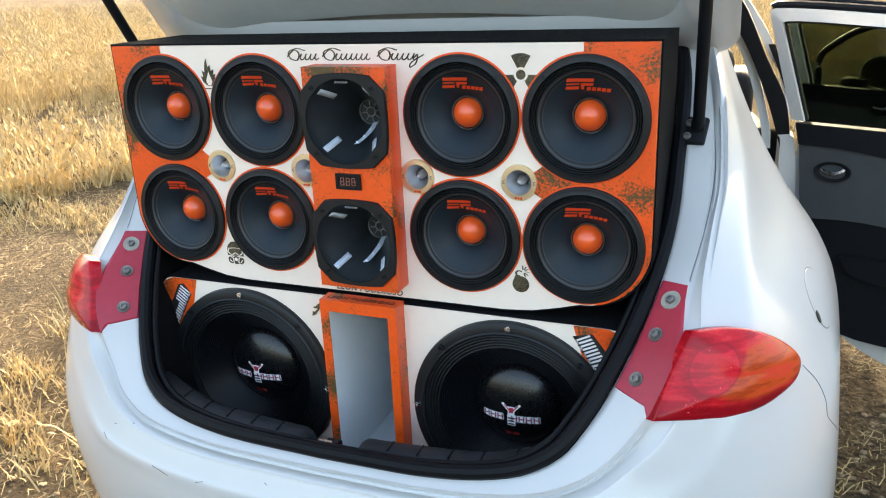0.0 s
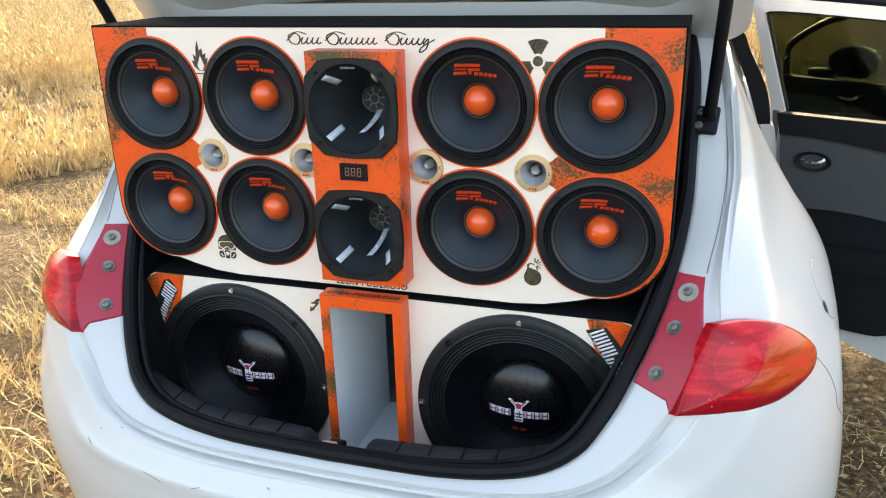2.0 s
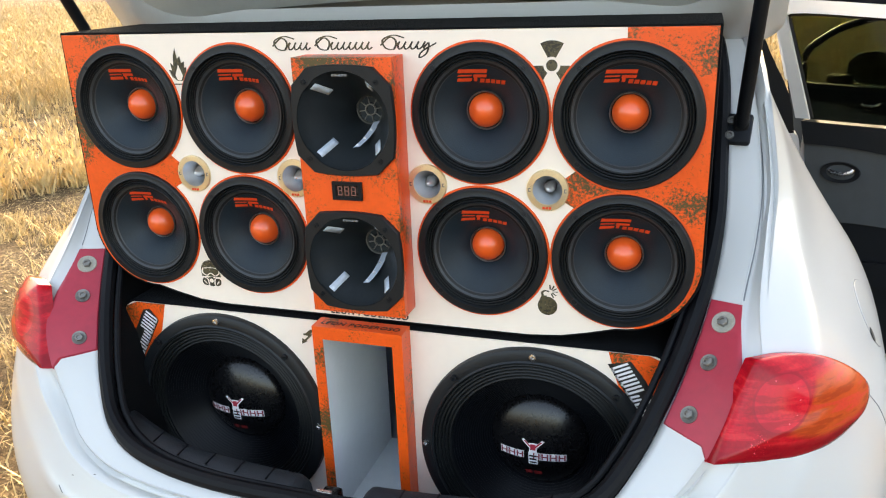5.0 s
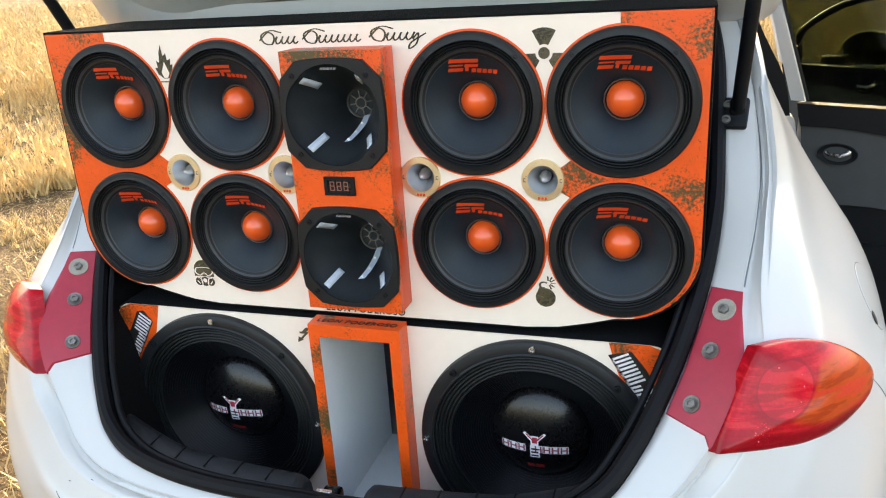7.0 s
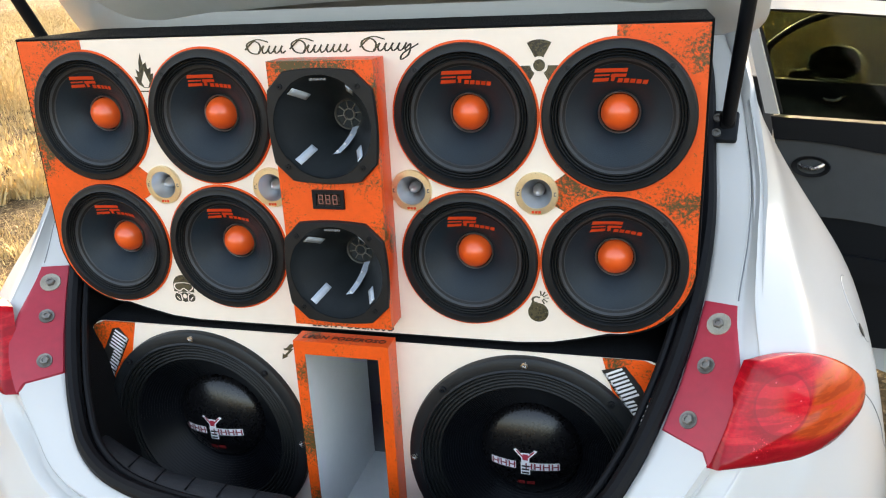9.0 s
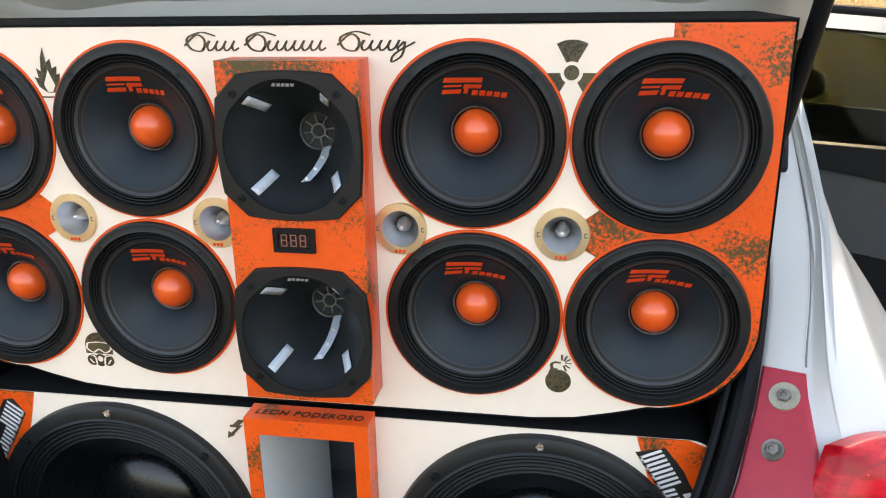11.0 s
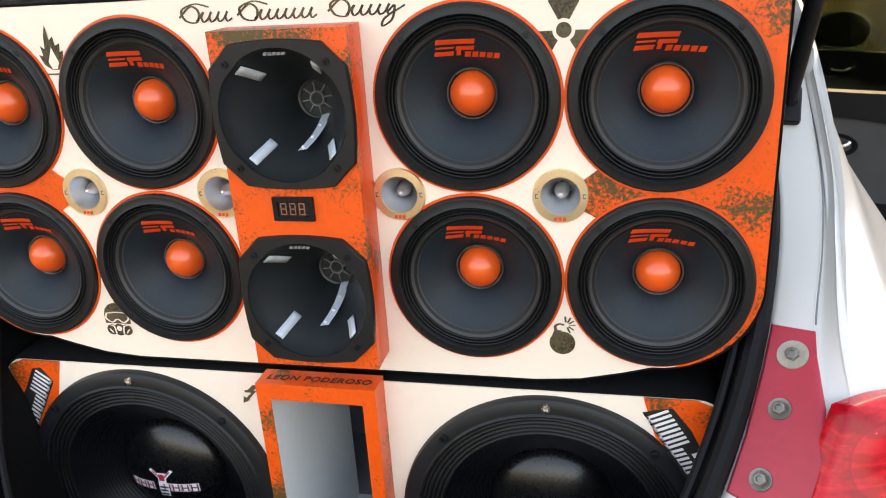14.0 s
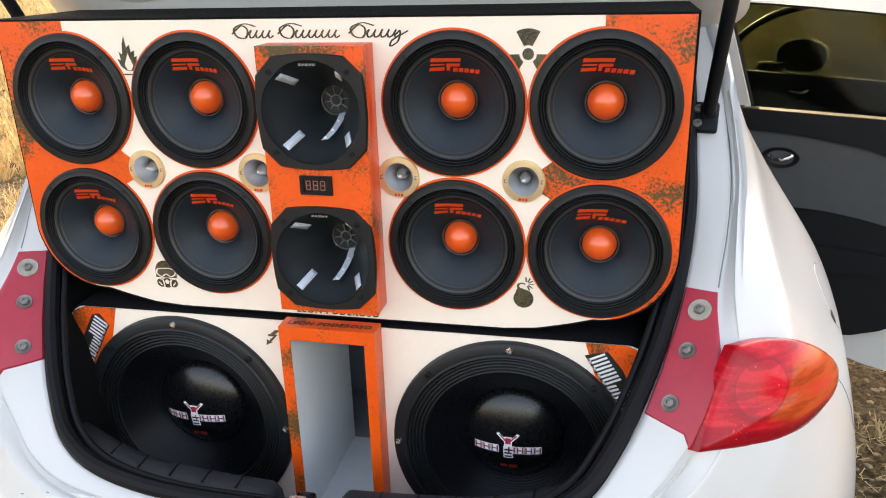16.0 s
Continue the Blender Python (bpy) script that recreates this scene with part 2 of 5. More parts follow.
def spline(keys, n):
    """n points on a smooth curve through the keys."""
    k = [Vector(p) for p in keys]
    k = [2 * k[0] - k[1]] + k + [2 * k[-1] - k[-2]]
    out = []
    for i in range(n):
        u = i / (n - 1) * (len(k) - 3)
        s = min(int(u), len(k) - 4)
        f = u - s
        a, b, c, d = k[s : s + 4]
        out.append(0.5 * ((2 * b) + (c - a) * f + (2 * a - 5 * b + 4 * c - d) * f * f + (3 * b - a - 3 * c + d) * f**3))
    return out


def loft(rings, close=False):
    bm = bmesh.new()
    vs = [[bm.verts.new(p) for p in r] for r in rings]
    for p, q in zip(vs, vs[1:]):
        n = len(p)
        for i in range(n if close else n - 1):
            bm.faces.new((p[i], p[(i + 1) % n], q[(i + 1) % n], q[i]))
    return bm


def thick(ob, t, offset=-1):
    s = ob.modifiers.new("thickness", "SOLIDIFY")
    s.thickness, s.offset = t, offset
    return ob


def bars(quads, y, parent, name, material, d=0.0012, label=""):
    """Flat printed strokes in the xz plane: each quad four corners (x, z)."""
    bm = bmesh.new()
    for q in quads:
        f = [bm.verts.new((x, y, z)) for x, z in q]
        b = [bm.verts.new((x, y + d, z)) for x, z in q]
        bm.faces.new(f)
        for i in range(len(q)):
            j = (i + 1) % len(q)
            bm.faces.new((f[i], f[j], b[j], b[i]))
    return part(name, bm, material, parent, label, smooth=False)


def rect(x0, x1, z0, z1, slant=0.0):
    return [(x0, z0), (x1, z0), (x1 + slant, z1), (x0 + slant, z1)]


# ---------------------------------------------------------------- ground and field
def ground_height(x, y):
    d = math.hypot(x, y - 1)
    f = min(1.0, max(0.0, (d - 3.0) / 6))
    return 0.02 * noise.noise(Vector((x * 1.3, y * 1.3, 0))) * min(1, d / 3) + f * 0.14 * noise.noise(Vector((x * 0.25, y * 0.25, 3)))


def make_ground():
    bm = bmesh.new()
    radii = [0.01] + [0.35 * 1.12**i for i in range(82)]
    seg = 120
    rings = [[bm.verts.new((r * math.cos(a), 1 + r * math.sin(a), ground_height(r * math.cos(a), 1 + r * math.sin(a)) if r < 60 else 0)) for a in (2 * math.pi * k / seg for k in range(seg))] for r in radii]
    for p, q in zip(rings, rings[1:]):
        for k in range(seg):
            bm.faces.new((p[k], p[(k + 1) % seg], q[(k + 1) % seg], q[k]))
    ob = part("ground", bm, DRYEARTH)
    return tagged(ob, "dry stony earth with worn straw-coloured grass", "ground", kind="structure")


make_ground()


def blades(name, label, category, spots, height, width, lean, material, per, seed=0.0):
    """Grass as one mesh of many thin bent blades, in clumps at the spots."""
    rng = np.random.default_rng(len(name) + len(spots))
    verts, faces = [], []
    for x, y, k in spots:
        for _ in range(per):
            a, h = rng.uniform(0, 2 * math.pi), height * k * rng.uniform(0.5, 1.25)
            px, py = x + rng.normal(0, 0.07 * k), y + rng.normal(0, 0.07 * k)
            w = width * rng.uniform(0.6, 1.4)
            dx, dy = lean * h * math.cos(a) * rng.uniform(0.1, 1.3), lean * h * math.sin(a) * rng.uniform(0.1, 1.3)
            b = a + rng.uniform(0.6, 2.5)
            wx, wy = w * math.cos(b), w * math.sin(b)
            z = ground_height(px, py) - 0.01
            n = len(verts)
            verts += [(px - wx, py - wy, z), (px + wx, py + wy, z), (px + dx * 0.4 + wx, py + dy * 0.4 + wy, z + h * 0.6), (px + dx * 0.4 - wx, py + dy * 0.4 - wy, z + h * 0.6), (px + dx, py + dy, z + h * 0.98)]
            faces += [(n, n + 1, n + 2, n + 3), (n + 3, n + 2, n + 4)]
            if seed and rng.random() < 0.55:
                # a drooping seed head at the tip
                tx, ty, tz = px + dx, py + dy, z + h * 0.98
                l, e = seed * rng.uniform(0.6, 1.4), seed * 0.16
                n = len(verts)
                verts += [(tx, ty, tz), (tx + dx * 0.1 - wx / w * e, ty + dy * 0.1 - wy / w * e, tz + l * 0.45), (tx + dx * 0.22, ty + dy * 0.22, tz + l * 0.9), (tx + dx * 0.1 + wx / w * e, ty + dy * 0.1 + wy / w * e, tz + l * 0.4)]
                faces.append((n, n + 1, n + 2, n + 3))
    me = bpy.data.meshes.new(name)
    me.from_pydata(verts, [], faces)
    me.materials.append(material)
    return tagged(new(name, me), label, category, kind="stuff")


def field_spots():
    rng = np.random.default_rng(5)
    out = []
    while len(out) < 10500:
        r = 4.6 + 57 * rng.random() ** 1.8
        a = rng.uniform(radians(50), radians(160))
        x, y = r * math.cos(a), 1 + r * math.sin(a)
        edge = 8.6 + 1.5 * noise.noise(Vector((a * 3, 2, 0)))
        if r < edge:
            if rng.random() < 0.45:
                out.append((x, y, rng.uniform(0.18, 0.5)))
            continue
        out.append((x, y, rng.uniform(0.6, 1.35)))
    return out


def tuft_spots():
    rng = np.random.default_rng(8)
    out = []
    while len(out) < 1000:
        x, y = rng.uniform(-7, -1.2), rng.uniform(-1.5, 7)
        if noise.noise(Vector((x * 0.9, y * 0.9, 7))) > 0.08:
            out.append((x, y, rng.uniform(0.25, 1.0)))
    for _ in range(260):
        out.append((rng.uniform(1.3, 4.0), rng.uniform(-0.5, 6), rng.uniform(0.2, 0.5)))
    return out


blades("field_grass", "tall dry straw-coloured grass of the open field", "grass", field_spots(), 0.46, 0.0045, 0.75, STRAW, 18, 0.075)
blades("grass_tufts", "short dry yellow grass tufts on bare earth", "grass", tuft_spots(), 0.125, 0.0028, 0.9, STRAW, 26, 0.022)


def make_pebbles():
    rng = np.random.default_rng(3)
    ico = bmesh.new()
    bmesh.ops.create_icosphere(ico, subdivisions=1, radius=1)
    base = np.array([v.co[:] for v in ico.verts])
    tris = [[v.index for v in f.verts] for f in ico.faces]
    ico.free()
    verts, faces = [], []
    for i in range(15000):
        x, y = (rng.uniform(-4.5, -0.95), rng.uniform(-0.9, 4.5)) if i % 4 else (rng.uniform(0.95, 2.4), rng.uniform(-0.3, 3))
        s = 0.0025 + 0.010 * rng.random() ** 5
        shape = base * rng.uniform(0.75, 1.15, (len(base), 1)) * (s * 1.4, s * rng.uniform(0.8, 1.2), s * 0.6)
        a = rng.uniform(0, 6.3)
        turn = np.array([[math.cos(a), -math.sin(a), 0], [math.sin(a), math.cos(a), 0], [0, 0, 1]])
        n = len(verts)
        verts += [tuple(v) for v in shape @ turn.T + (x, y, ground_height(x, y) + s * 0.1)]
        faces += [tuple(n + k for k in t) for t in tris]
    me = bpy.data.meshes.new("pebbles")
    me.from_pydata(verts, [], faces)
    me.materials.append(PEBBLE)
    tagged(new("pebbles", me), "small tan stones scattered on the dry earth", "pebbles", kind="stuff")


make_pebbles()


def make_litter():
    """Loose straw lying on the earth."""
    rng = np.random.default_rng(12)
    verts, faces = [], []
    for i in range(60000):
        x, y = (rng.uniform(-6.5, -0.85), rng.uniform(-1.2, 6.5)) if i % 4 else (rng.uniform(0.9, 3.0), rng.uniform(-0.4, 4))
        if noise.noise(Vector((x * 1.7, y * 1.7, 1))) < -0.25:
            continue
        l, w, a = rng.uniform(0.012, 0.055), rng.uniform(0.0005, 0.0013), rng.uniform(0, 6.3)
        dx, dy = math.cos(a) * l / 2, math.sin(a) * l / 2
        wx, wy = -math.sin(a) * w, math.cos(a) * w
        z = ground_height(x, y) + rng.uniform(0.001, 0.012)
        t = rng.uniform(-0.012, 0.02)
        n = len(verts)
        verts += [(x - dx - wx, y - dy - wy, z), (x - dx + wx, y - dy + wy, z + 0.001), (x + dx + wx, y + dy + wy, z + t + 0.001), (x + dx - wx, y + dy - wy, z + t)]
        faces.append((n, n + 1, n + 2, n + 3))
    me = bpy.data.meshes.new("straw_litter")
    me.from_pydata(verts, [], faces)
    me.materials.append(STRAW)
    tagged(new("straw_litter", me), "loose broken straw lying on the earth", "straw", kind="stuff")


make_litter()

# ---------------------------------------------------------------- car
# Rings of the rear body, from the hatch opening outwards, each from the middle of the sill up to the roof.
N = 61
EDGE = [(0, -0.236, 0.630), (0.22, -0.233, 0.634), (0.365, -0.216, 0.651), (0.441, -0.187, 0.684), (0.484, -0.145, 0.734), (0.516, -0.098, 0.790), (0.548, -0.036, 0.862), (0.574, 0.035, 0.945), (0.588, 0.105, 1.03), (0.588, 0.178, 1.115), (0.582, 0.30, 1.25), (0.55, 0.40, 1.37)]
SHOULDER = [(0, -0.258, 0.618), (0.24, -0.255, 0.622), (0.395, -0.238, 0.636), (0.480, -0.213, 0.664), (0.535, -0.178, 0.705), (0.580, -0.150, 0.770), (0.610, -0.118, 0.838), (0.620, 0.012, 0.945), (0.636, 0.095, 1.03), (0.640, 0.176, 1.112), (0.618, 0.311, 1.271), (0.565, 0.42, 1.40)]
STEP = [(0, -0.275, 0.590), (0.25, -0.272, 0.594), (0.41, -0.256, 0.608), (0.500, -0.232, 0.636), (0.560, -0.198, 0.68), (0.615, -0.165, 0.735), (0.66, -0.105, 0.838), (0.650, 0.000, 0.950), (0.654, 0.092, 1.035), (0.658, 0.180, 1.118), (0.628, 0.320, 1.28), (0.57, 0.43, 1.41)]
CREASE = [(0, -0.295, 0.545), (0.27, -0.290, 0.550), (0.45, -0.270, 0.565), (0.555, -0.240, 0.590), (0.625, -0.195, 0.635), (0.705, -0.140, 0.695), (0.748, -0.060, 0.818), (0.718, 0.050, 0.945), (0.706, 0.170, 1.025), (0.700, 0.28, 1.10), (0.645, 0.42, 1.255), (0.572, 0.52, 1.415)]
CORNER = [(0, -0.300, 0.46), (0.28, -0.293, 0.46), (0.48, -0.265, 0.47), (0.63, -0.220, 0.49), (0.755, -0.150, 0.54), (0.828, -0.055, 0.63), (0.819, 0.032, 0.780), (0.790, 0.180, 0.905), (0.772, 0.34, 0.975), (0.742, 0.44, 1.04), (0.655, 0.54, 1.215), (0.574, 0.62, 1.42)]
FLANK = [(0, -0.285, 0.30), (0.30, -0.275, 0.30), (0.53, -0.235, 0.30), (0.71, -0.155, 0.32), (0.850, -0.04, 0.38), (0.902, 0.07, 0.53), (0.898, 0.175, 0.70), (0.886, 0.35, 0.825), (0.852, 0.46, 0.900), (0.780, 0.54, 1.00), (0.672, 0.65, 1.18), (0.576, 0.72, 1.42)]
SIDE = [(0, -0.24, 0.22), (0.32, -0.225, 0.22), (0.57, -0.18, 0.22), (0.78, -0.08, 0.23), (0.875, 0.07, 0.28), (0.918, 0.21, 0.42), (0.916, 0.32, 0.62), (0.910, 0.54, 0.76), (0.866, 0.62, 0.865), (0.776, 0.68, 0.980), (0.668, 0.73, 1.13), (0.572, 0.80, 1.42)]
RINGS = [EDGE, SHOULDER, STEP, CREASE, CORNER, FLANK, SIDE]


def mirrored(points):
    return [Vector((-p[0], p[1], p[2])) for p in points]


car = thing("car", (0, 0, 0), "white hatchback car with open tailgate and open side doors", "car")


def rear_body():
    half = [spline(r, N) for r in RINGS]
    # a groove between the flange round the opening and the outer skin
    groove = []
    for k, (a, b) in enumerate(zip(half[1], half[2])):
        u = k / (N - 1) * 11
        deep = (0.014 if u < 5.7 else 0.009) * min(1, abs(u - 5.7) / 1.2) ** 2 if abs(u - 5.7) < 1.2 else (0.014 if u < 5 else 0.009)
        groove.append(a.lerp(b, 0.30) + Vector((0.0, 0.8, -0.5)) * deep)
    lip = [a.lerp(b, 0.75) for a, b in zip(half[1], half[2])]
    flat = [a.lerp(b, 0.88) for a, b in zip(half[0], half[1])]
    # the bumper's edge line: pushed out and tight below the lamps, soft above
    edge_line = []
    for k, p in enumerate(half[3]):
        u = k / (N - 1) * 11
        edge_line.append(p + Vector((0.45 * min(1, u / 2), -0.8, 0.25)) * (0.0035 * min(1.0, max(0.0, (3.7 - u) / 1.8))))
    before = [e.lerp(a, 0.33) for e, a in zip(edge_line, half[2])]
    after = [e.lerp(a, 0.33) for e, a in zip(edge_line, half[4])]
    half = [half[0], flat, half[1], groove, lip, half[2], before, edge_line, after] + half[4:]
    fine = []
    for k in range(N):
        fine.append(spline([r[k] for r in half], 67))
    # even out the quarter panels above the lamps
    M = len(fine[0])
    for _ in range(30):
        old = [[p.copy() for p in c] for c in fine]
        for k in range(1, N - 1):
            u = k / (N - 1) * 11
            w = 0.5 * min(1.0, max(0.0, (u - 5.4) / 1.2))
            low = 0.5 * min(1.0, max(0.0, (u - 1.0) / 2.0))
            mid = 0.5 * min(1.0, max(0.0, (u - 2.9) / 1.0))
            for j in range(1, M - 1):
                wj = max(w * min(1.0, max(0.0, (j / M - 0.40) / 0.10)), low * min(1.0, max(0.0, (j / M - 0.66) / 0.06)), mid * min(1.0, max(0.0, (j / M - 0.49) / 0.06)))
                if wj > 0:
                    mean = (old[k - 1][j] + old[k + 1][j] + old[k][j - 1] + old[k][j + 1]) / 4
                    fine[k][j] = old[k][j].lerp(mean, wj)
    full = [mirrored(c) for c in fine[:0:-1]] + fine
    bm = loft(full)
    ob = part("rear_body", bm, PAINT, car, "white painted rear quarters and bumper")
    return thick(ob, 0.012)


rear_body()


def edge_loop(dx=0.0, dy=0.0, dz=0.0, n=61):
    half = [Vector((p.x + (dx if p.x > 0.01 else 0) * min(1, p.x / 0.4), p.y + dy, p.z + dz)) for p in spline(EDGE, n)]
    return mirrored(half[:0:-1]) + half


part("rubber_seal", tube([p + Vector((0, 0.004, 0.008)) for p in edge_loop(-0.012)], 0.014, 10), RUBBER, car, "black rubber hatch seal")
part("seal_lip", tube([p + Vector((0, 0.016, 0.014)) for p in edge_loop(-0.030)], 0.006, 8), RUBBER, car)
# boot lining: a dark wall running forwards from the opening
def lining_row(dx, dy, dz, sink):
    out = []
    for p in edge_loop():
        low = min(1.0, max(0.0, (0.80 - p.z) / 0.15))
        out.append(Vector((p.x * dx, p.y + dy, p.z + dz - sink * low)))
    return out


part("boot_lining", loft([lining_row(0.972, 0.006, 0.004, 0), lining_row(0.965, 0.04, 0.0, 0.01), lining_row(0.962, 0.075, -0.01, 0.27), lining_row(0.96, 0.6, -0.06, 0.27), lining_row(0.9, 0.9, -0.1, 0.27)]), CARPET, car, "black boot lining")
# sides forward of the quarters, and the roof
for s in (1, -1):
    side = [(0.900, 0.40, 0.60), (0.880, 1.2, 0.60), (0.864, 2.3, 0.60), (0.84, 3.2, 0.6), (0.7, 3.9, 0.6)]
    low = [(0.80, 0.40, 0.22), (0.80, 1.2, 0.2), (0.80, 2.3, 0.2), (0.78, 3.2, 0.22), (0.62, 3.9, 0.25)]
    belt = [(0.815, 0.95, 0.925), (0.82, 1.4, 0.94), (0.82, 2.2, 0.93), (0.80, 3.0, 0.88), (0.6, 3.8, 0.7)]
    if s == -1:
        bm = loft([[Vector((s * x, y, z)) for x, y, z in r] for r in (low, side, belt)])
    else:
        bm = loft([[Vector((x, y, z)) for x, y, z in r[2:]] for r in (low, side, belt)])
    thick(part("body_side", bm, PAINT, car), 0.03)
part("roof", loft([[Vector((x, y, 1.40 + 0.05 * (1 - (x / 0.62) ** 2) - 0.02 * abs(y - 1.2))) for x in np.linspace(-0.62, 0.62, 13)] for y in np.linspace(0.47, 2.3, 9)]), PAINT, car)
part("bonnet", loft([[Vector((x, y, 0.98 - 0.16 * (y - 2.9) - 0.06 * (x / 0.8) ** 2)) for x in np.linspace(-0.8, 0.8, 9)] for y in np.linspace(2.9, 3.9, 5)]), PAINT, car)
part("floor_pan", box(0, 1.7, 0.22, 1.5, 4.0, 0.05), PLASTIC, car)


# ---------------------------------------------------------------- speaker boxes
def bottom_profile():
    r = [(0.0, 0.866), (0.29, 0.866), (0.345, 0.8705), (0.395, 0.8815)]
    for i in range(13):
        a = radians(-92 + 88 * i / 12)
        rr = 0.1145 + 0.0048 * (i / 12) ** 2
        r.append((0.4385 + rr * math.cos(a), 1.0065 + rr * math.sin(a)))
    return r


def baffle_outline(grow=0.0):
    right = [(x + grow * min(1, max(0, (x - 0.42) / 0.1)), z - grow) for x, z in bottom_profile()[1:]]
    top = 1.36 + grow
    return right + [(0.5575 + grow, top), (-0.5575 - grow, top)] + [(-x, z) for x, z in right[::-1]]


UX, UZ, UR = (-0.4385, -0.2135, 0.2135, 0.4385), (1.2325, 1.0065), 0.1095
upper = thing("speaker_box", (0, 0, 0.866), "white and orange vinyl speaker box with black carpet sides", "speaker box")
upper_m = Matrix.Translation((0, 0, -0.866))
holes = [(x, z, 0.096) for x in UX for z in UZ]
TWEET = [(-0.319, 1.117), (-0.117, 1.117), (0.124, 1.1175), (0.3215, 1.117)]
part("baffle", plate(baffle_outline(), 0, 0.017, holes=holes + [(x, z, 0.024) for x, z in TWEET] + [(0.0077, z, 0.066) for z in (1.2275, 0.993)]), VINYL, upper, "white vinyl front", m=upper_m, sharp=20)
ub = baffle_outline(0.004)
carpet_bm = loft([[Vector((x, 0.0008, z)) for x, z in baffle_outline(0.0006)], [Vector((x, 0.0002, z)) for x, z in baffle_outline(0.003)], [Vector((x, 0.003, z)) for x, z in ub], [Vector((x, 0.231, z)) for x, z in ub], [Vector((x * 0.99, 0.235, 1.1 + (z - 1.1) * 0.99)) for x, z in ub]], True)
carpet_bm.faces.new([carpet_bm.verts.new((x * 0.99, 0.235, 1.1 + (z - 1.1) * 0.99)) for x, z in ub])
part("carpet_body", carpet_bm, CARPET, upper, "black carpet-covered body", m=upper_m, sharp=20)


def orange_patch(s):
    def arc(cz, a0, a1):
        return [(0.4385 + 0.1 * math.cos(a), cz + 0.1 * math.sin(a)) for a in (radians(a0 + (a1 - a0) * i / 24) for i in range(25))]
    edge = [(x, z) for x, z in bottom_profile() if x > 0.45]
    pts = [(0.5575, 1.36), (0.434, 1.36)] + arc(UZ[0], 92.6, -130) + [(0.344, 1.133), (0.344, 1.101)] + arc(UZ[1], 130, -80) + edge
    pts = [(s * x, z) for x, z in pts]
    part("orange_patch", plate(pts, -0.0012, 0.0004, holes=[]), ORANGE, upper, "orange vinyl with dark worn blotches", m=upper_m)


def make_mid():
    sp = thing("midrange_speaker", (0, 0, 0), "black round midrange speaker with glossy orange dust cap", "speaker", "midrange speakers")
    part("frame", lathe([(0.0945, -0.004), (0.0960, 0.0075), (0.0970, 0.0088), (0.0982, 0.0080), (0.1065, 0.0080), (0.1085, 0.0065), (UR, 0.0030), (UR, -0.001)], 64), RIM, sp, "black moulded frame")
    prof = [(0.0965, 0.0035), (0.0957, 0.0010)]
    for i in range(3):
        r0 = 0.0950 - i * 0.0042
        prof += [(r0, 0.0004), (r0 - 0.0012, 0.0034), (r0 - 0.0021, 0.0040), (r0 - 0.0030, 0.0034), (r0 - 0.0041, 0.0002)]
    part("surround", lathe(prof + [(0.076, -0.003)], 64), FOAM, sp, "black corrugated cloth surround")
    part("cone", lathe([(0.0790, -0.0020), (0.0755, -0.0052), (0.060, -0.0135), (0.045, -0.0255), (0.032, -0.040), (0.026, -0.048)], 64), CONE, sp, "dark paper cone")
    part("cone_edge", lathe([(0.0838, -0.0010), (0.0832, 0.0016), (0.0824, 0.0014), (0.0812, 0.0000), (0.0752, -0.0046), (0.0746, -0.0064)], 64), BEAD, sp, "satin cone edge")
    part("cap_ring", lathe([(0.0315, -0.040), (0.0305, -0.036), (0.0290, -0.0375), (0.0285, -0.043)], 40), STEEL, sp)
    dome = [(0.0276 * math.cos(a), -0.043 + 0.0285 * math.sin(a)) for a in (math.pi / 2 * i / 9 for i in range(9))] + [(0, -0.0145)]
    part("dust_cap", lathe(dome, 40), ORANGECAP, sp, "glossy orange dust cap")
    for i in range(4):
        a = radians(45 + 90 * i)
        part("screw_recess", lathe([(0.0056, 0.0079), (0.0052, 0.0084), (0.0046, 0.0070), (0, 0.0070)], 14, 0.1005 * math.cos(a), 0.1005 * math.sin(a)), BLACKPRINT, sp)
        part("screw", lathe([(0.0032, 0.0068), (0.0030, 0.0082), (0.0014, 0.0084), (0.0010, 0.0074), (0, 0.0074)], 10, 0.1005 * math.cos(a), 0.1005 * math.sin(a)), PLASTIC, sp)
    # maker's mark: plain slanted strokes lying on the cone
    def on(x, z):
        r = math.hypot(x, z)
        ks = [(0.026, -0.048), (0.032, -0.040), (0.045, -0.0255), (0.060, -0.0135), (0.074, -0.005)]
        h = np.interp(r, [k[0] for k in ks], [k[1] for k in ks])
        return Vector((x, -h - 0.0012, z))
    def stroke(x0, x1, z0, z1, sl=0.002, name="mark_stroke"):
        bm = bmesh.new()
        n = max(1, int((x1 - x0) / 0.004))
        cols = []
        for i in range(n + 1):
            x = x0 + (x1 - x0) * i / n
            cols.append((bm.verts.new(on(x, z0)), bm.verts.new(on(x + sl, z1))))
        for a, b in zip(cols, cols[1:]):
            bm.faces.new((a[0], b[0], b[1], a[1]))
        part(name, bm, REDPRINT, sp, "orange-red printed stroke", smooth=False)
    stroke(-0.038, -0.0165, 0.0480, 0.0535)
    stroke(-0.036, -0.0150, 0.0565, 0.0590)
    stroke(-0.035, 0.0100, 0.0620, 0.0680)
    stroke(-0.0130, 0.0080, 0.0545, 0.0595)
    stroke(-0.0130, -0.0080, 0.0480, 0.0560)
    for k in range(5):
        stroke(-0.0040 + k * 0.0088, 0.0030 + k * 0.0088, 0.0458 - 0.0004 * k, 0.0525 - 0.0004 * k, 0.0020)
    return sp


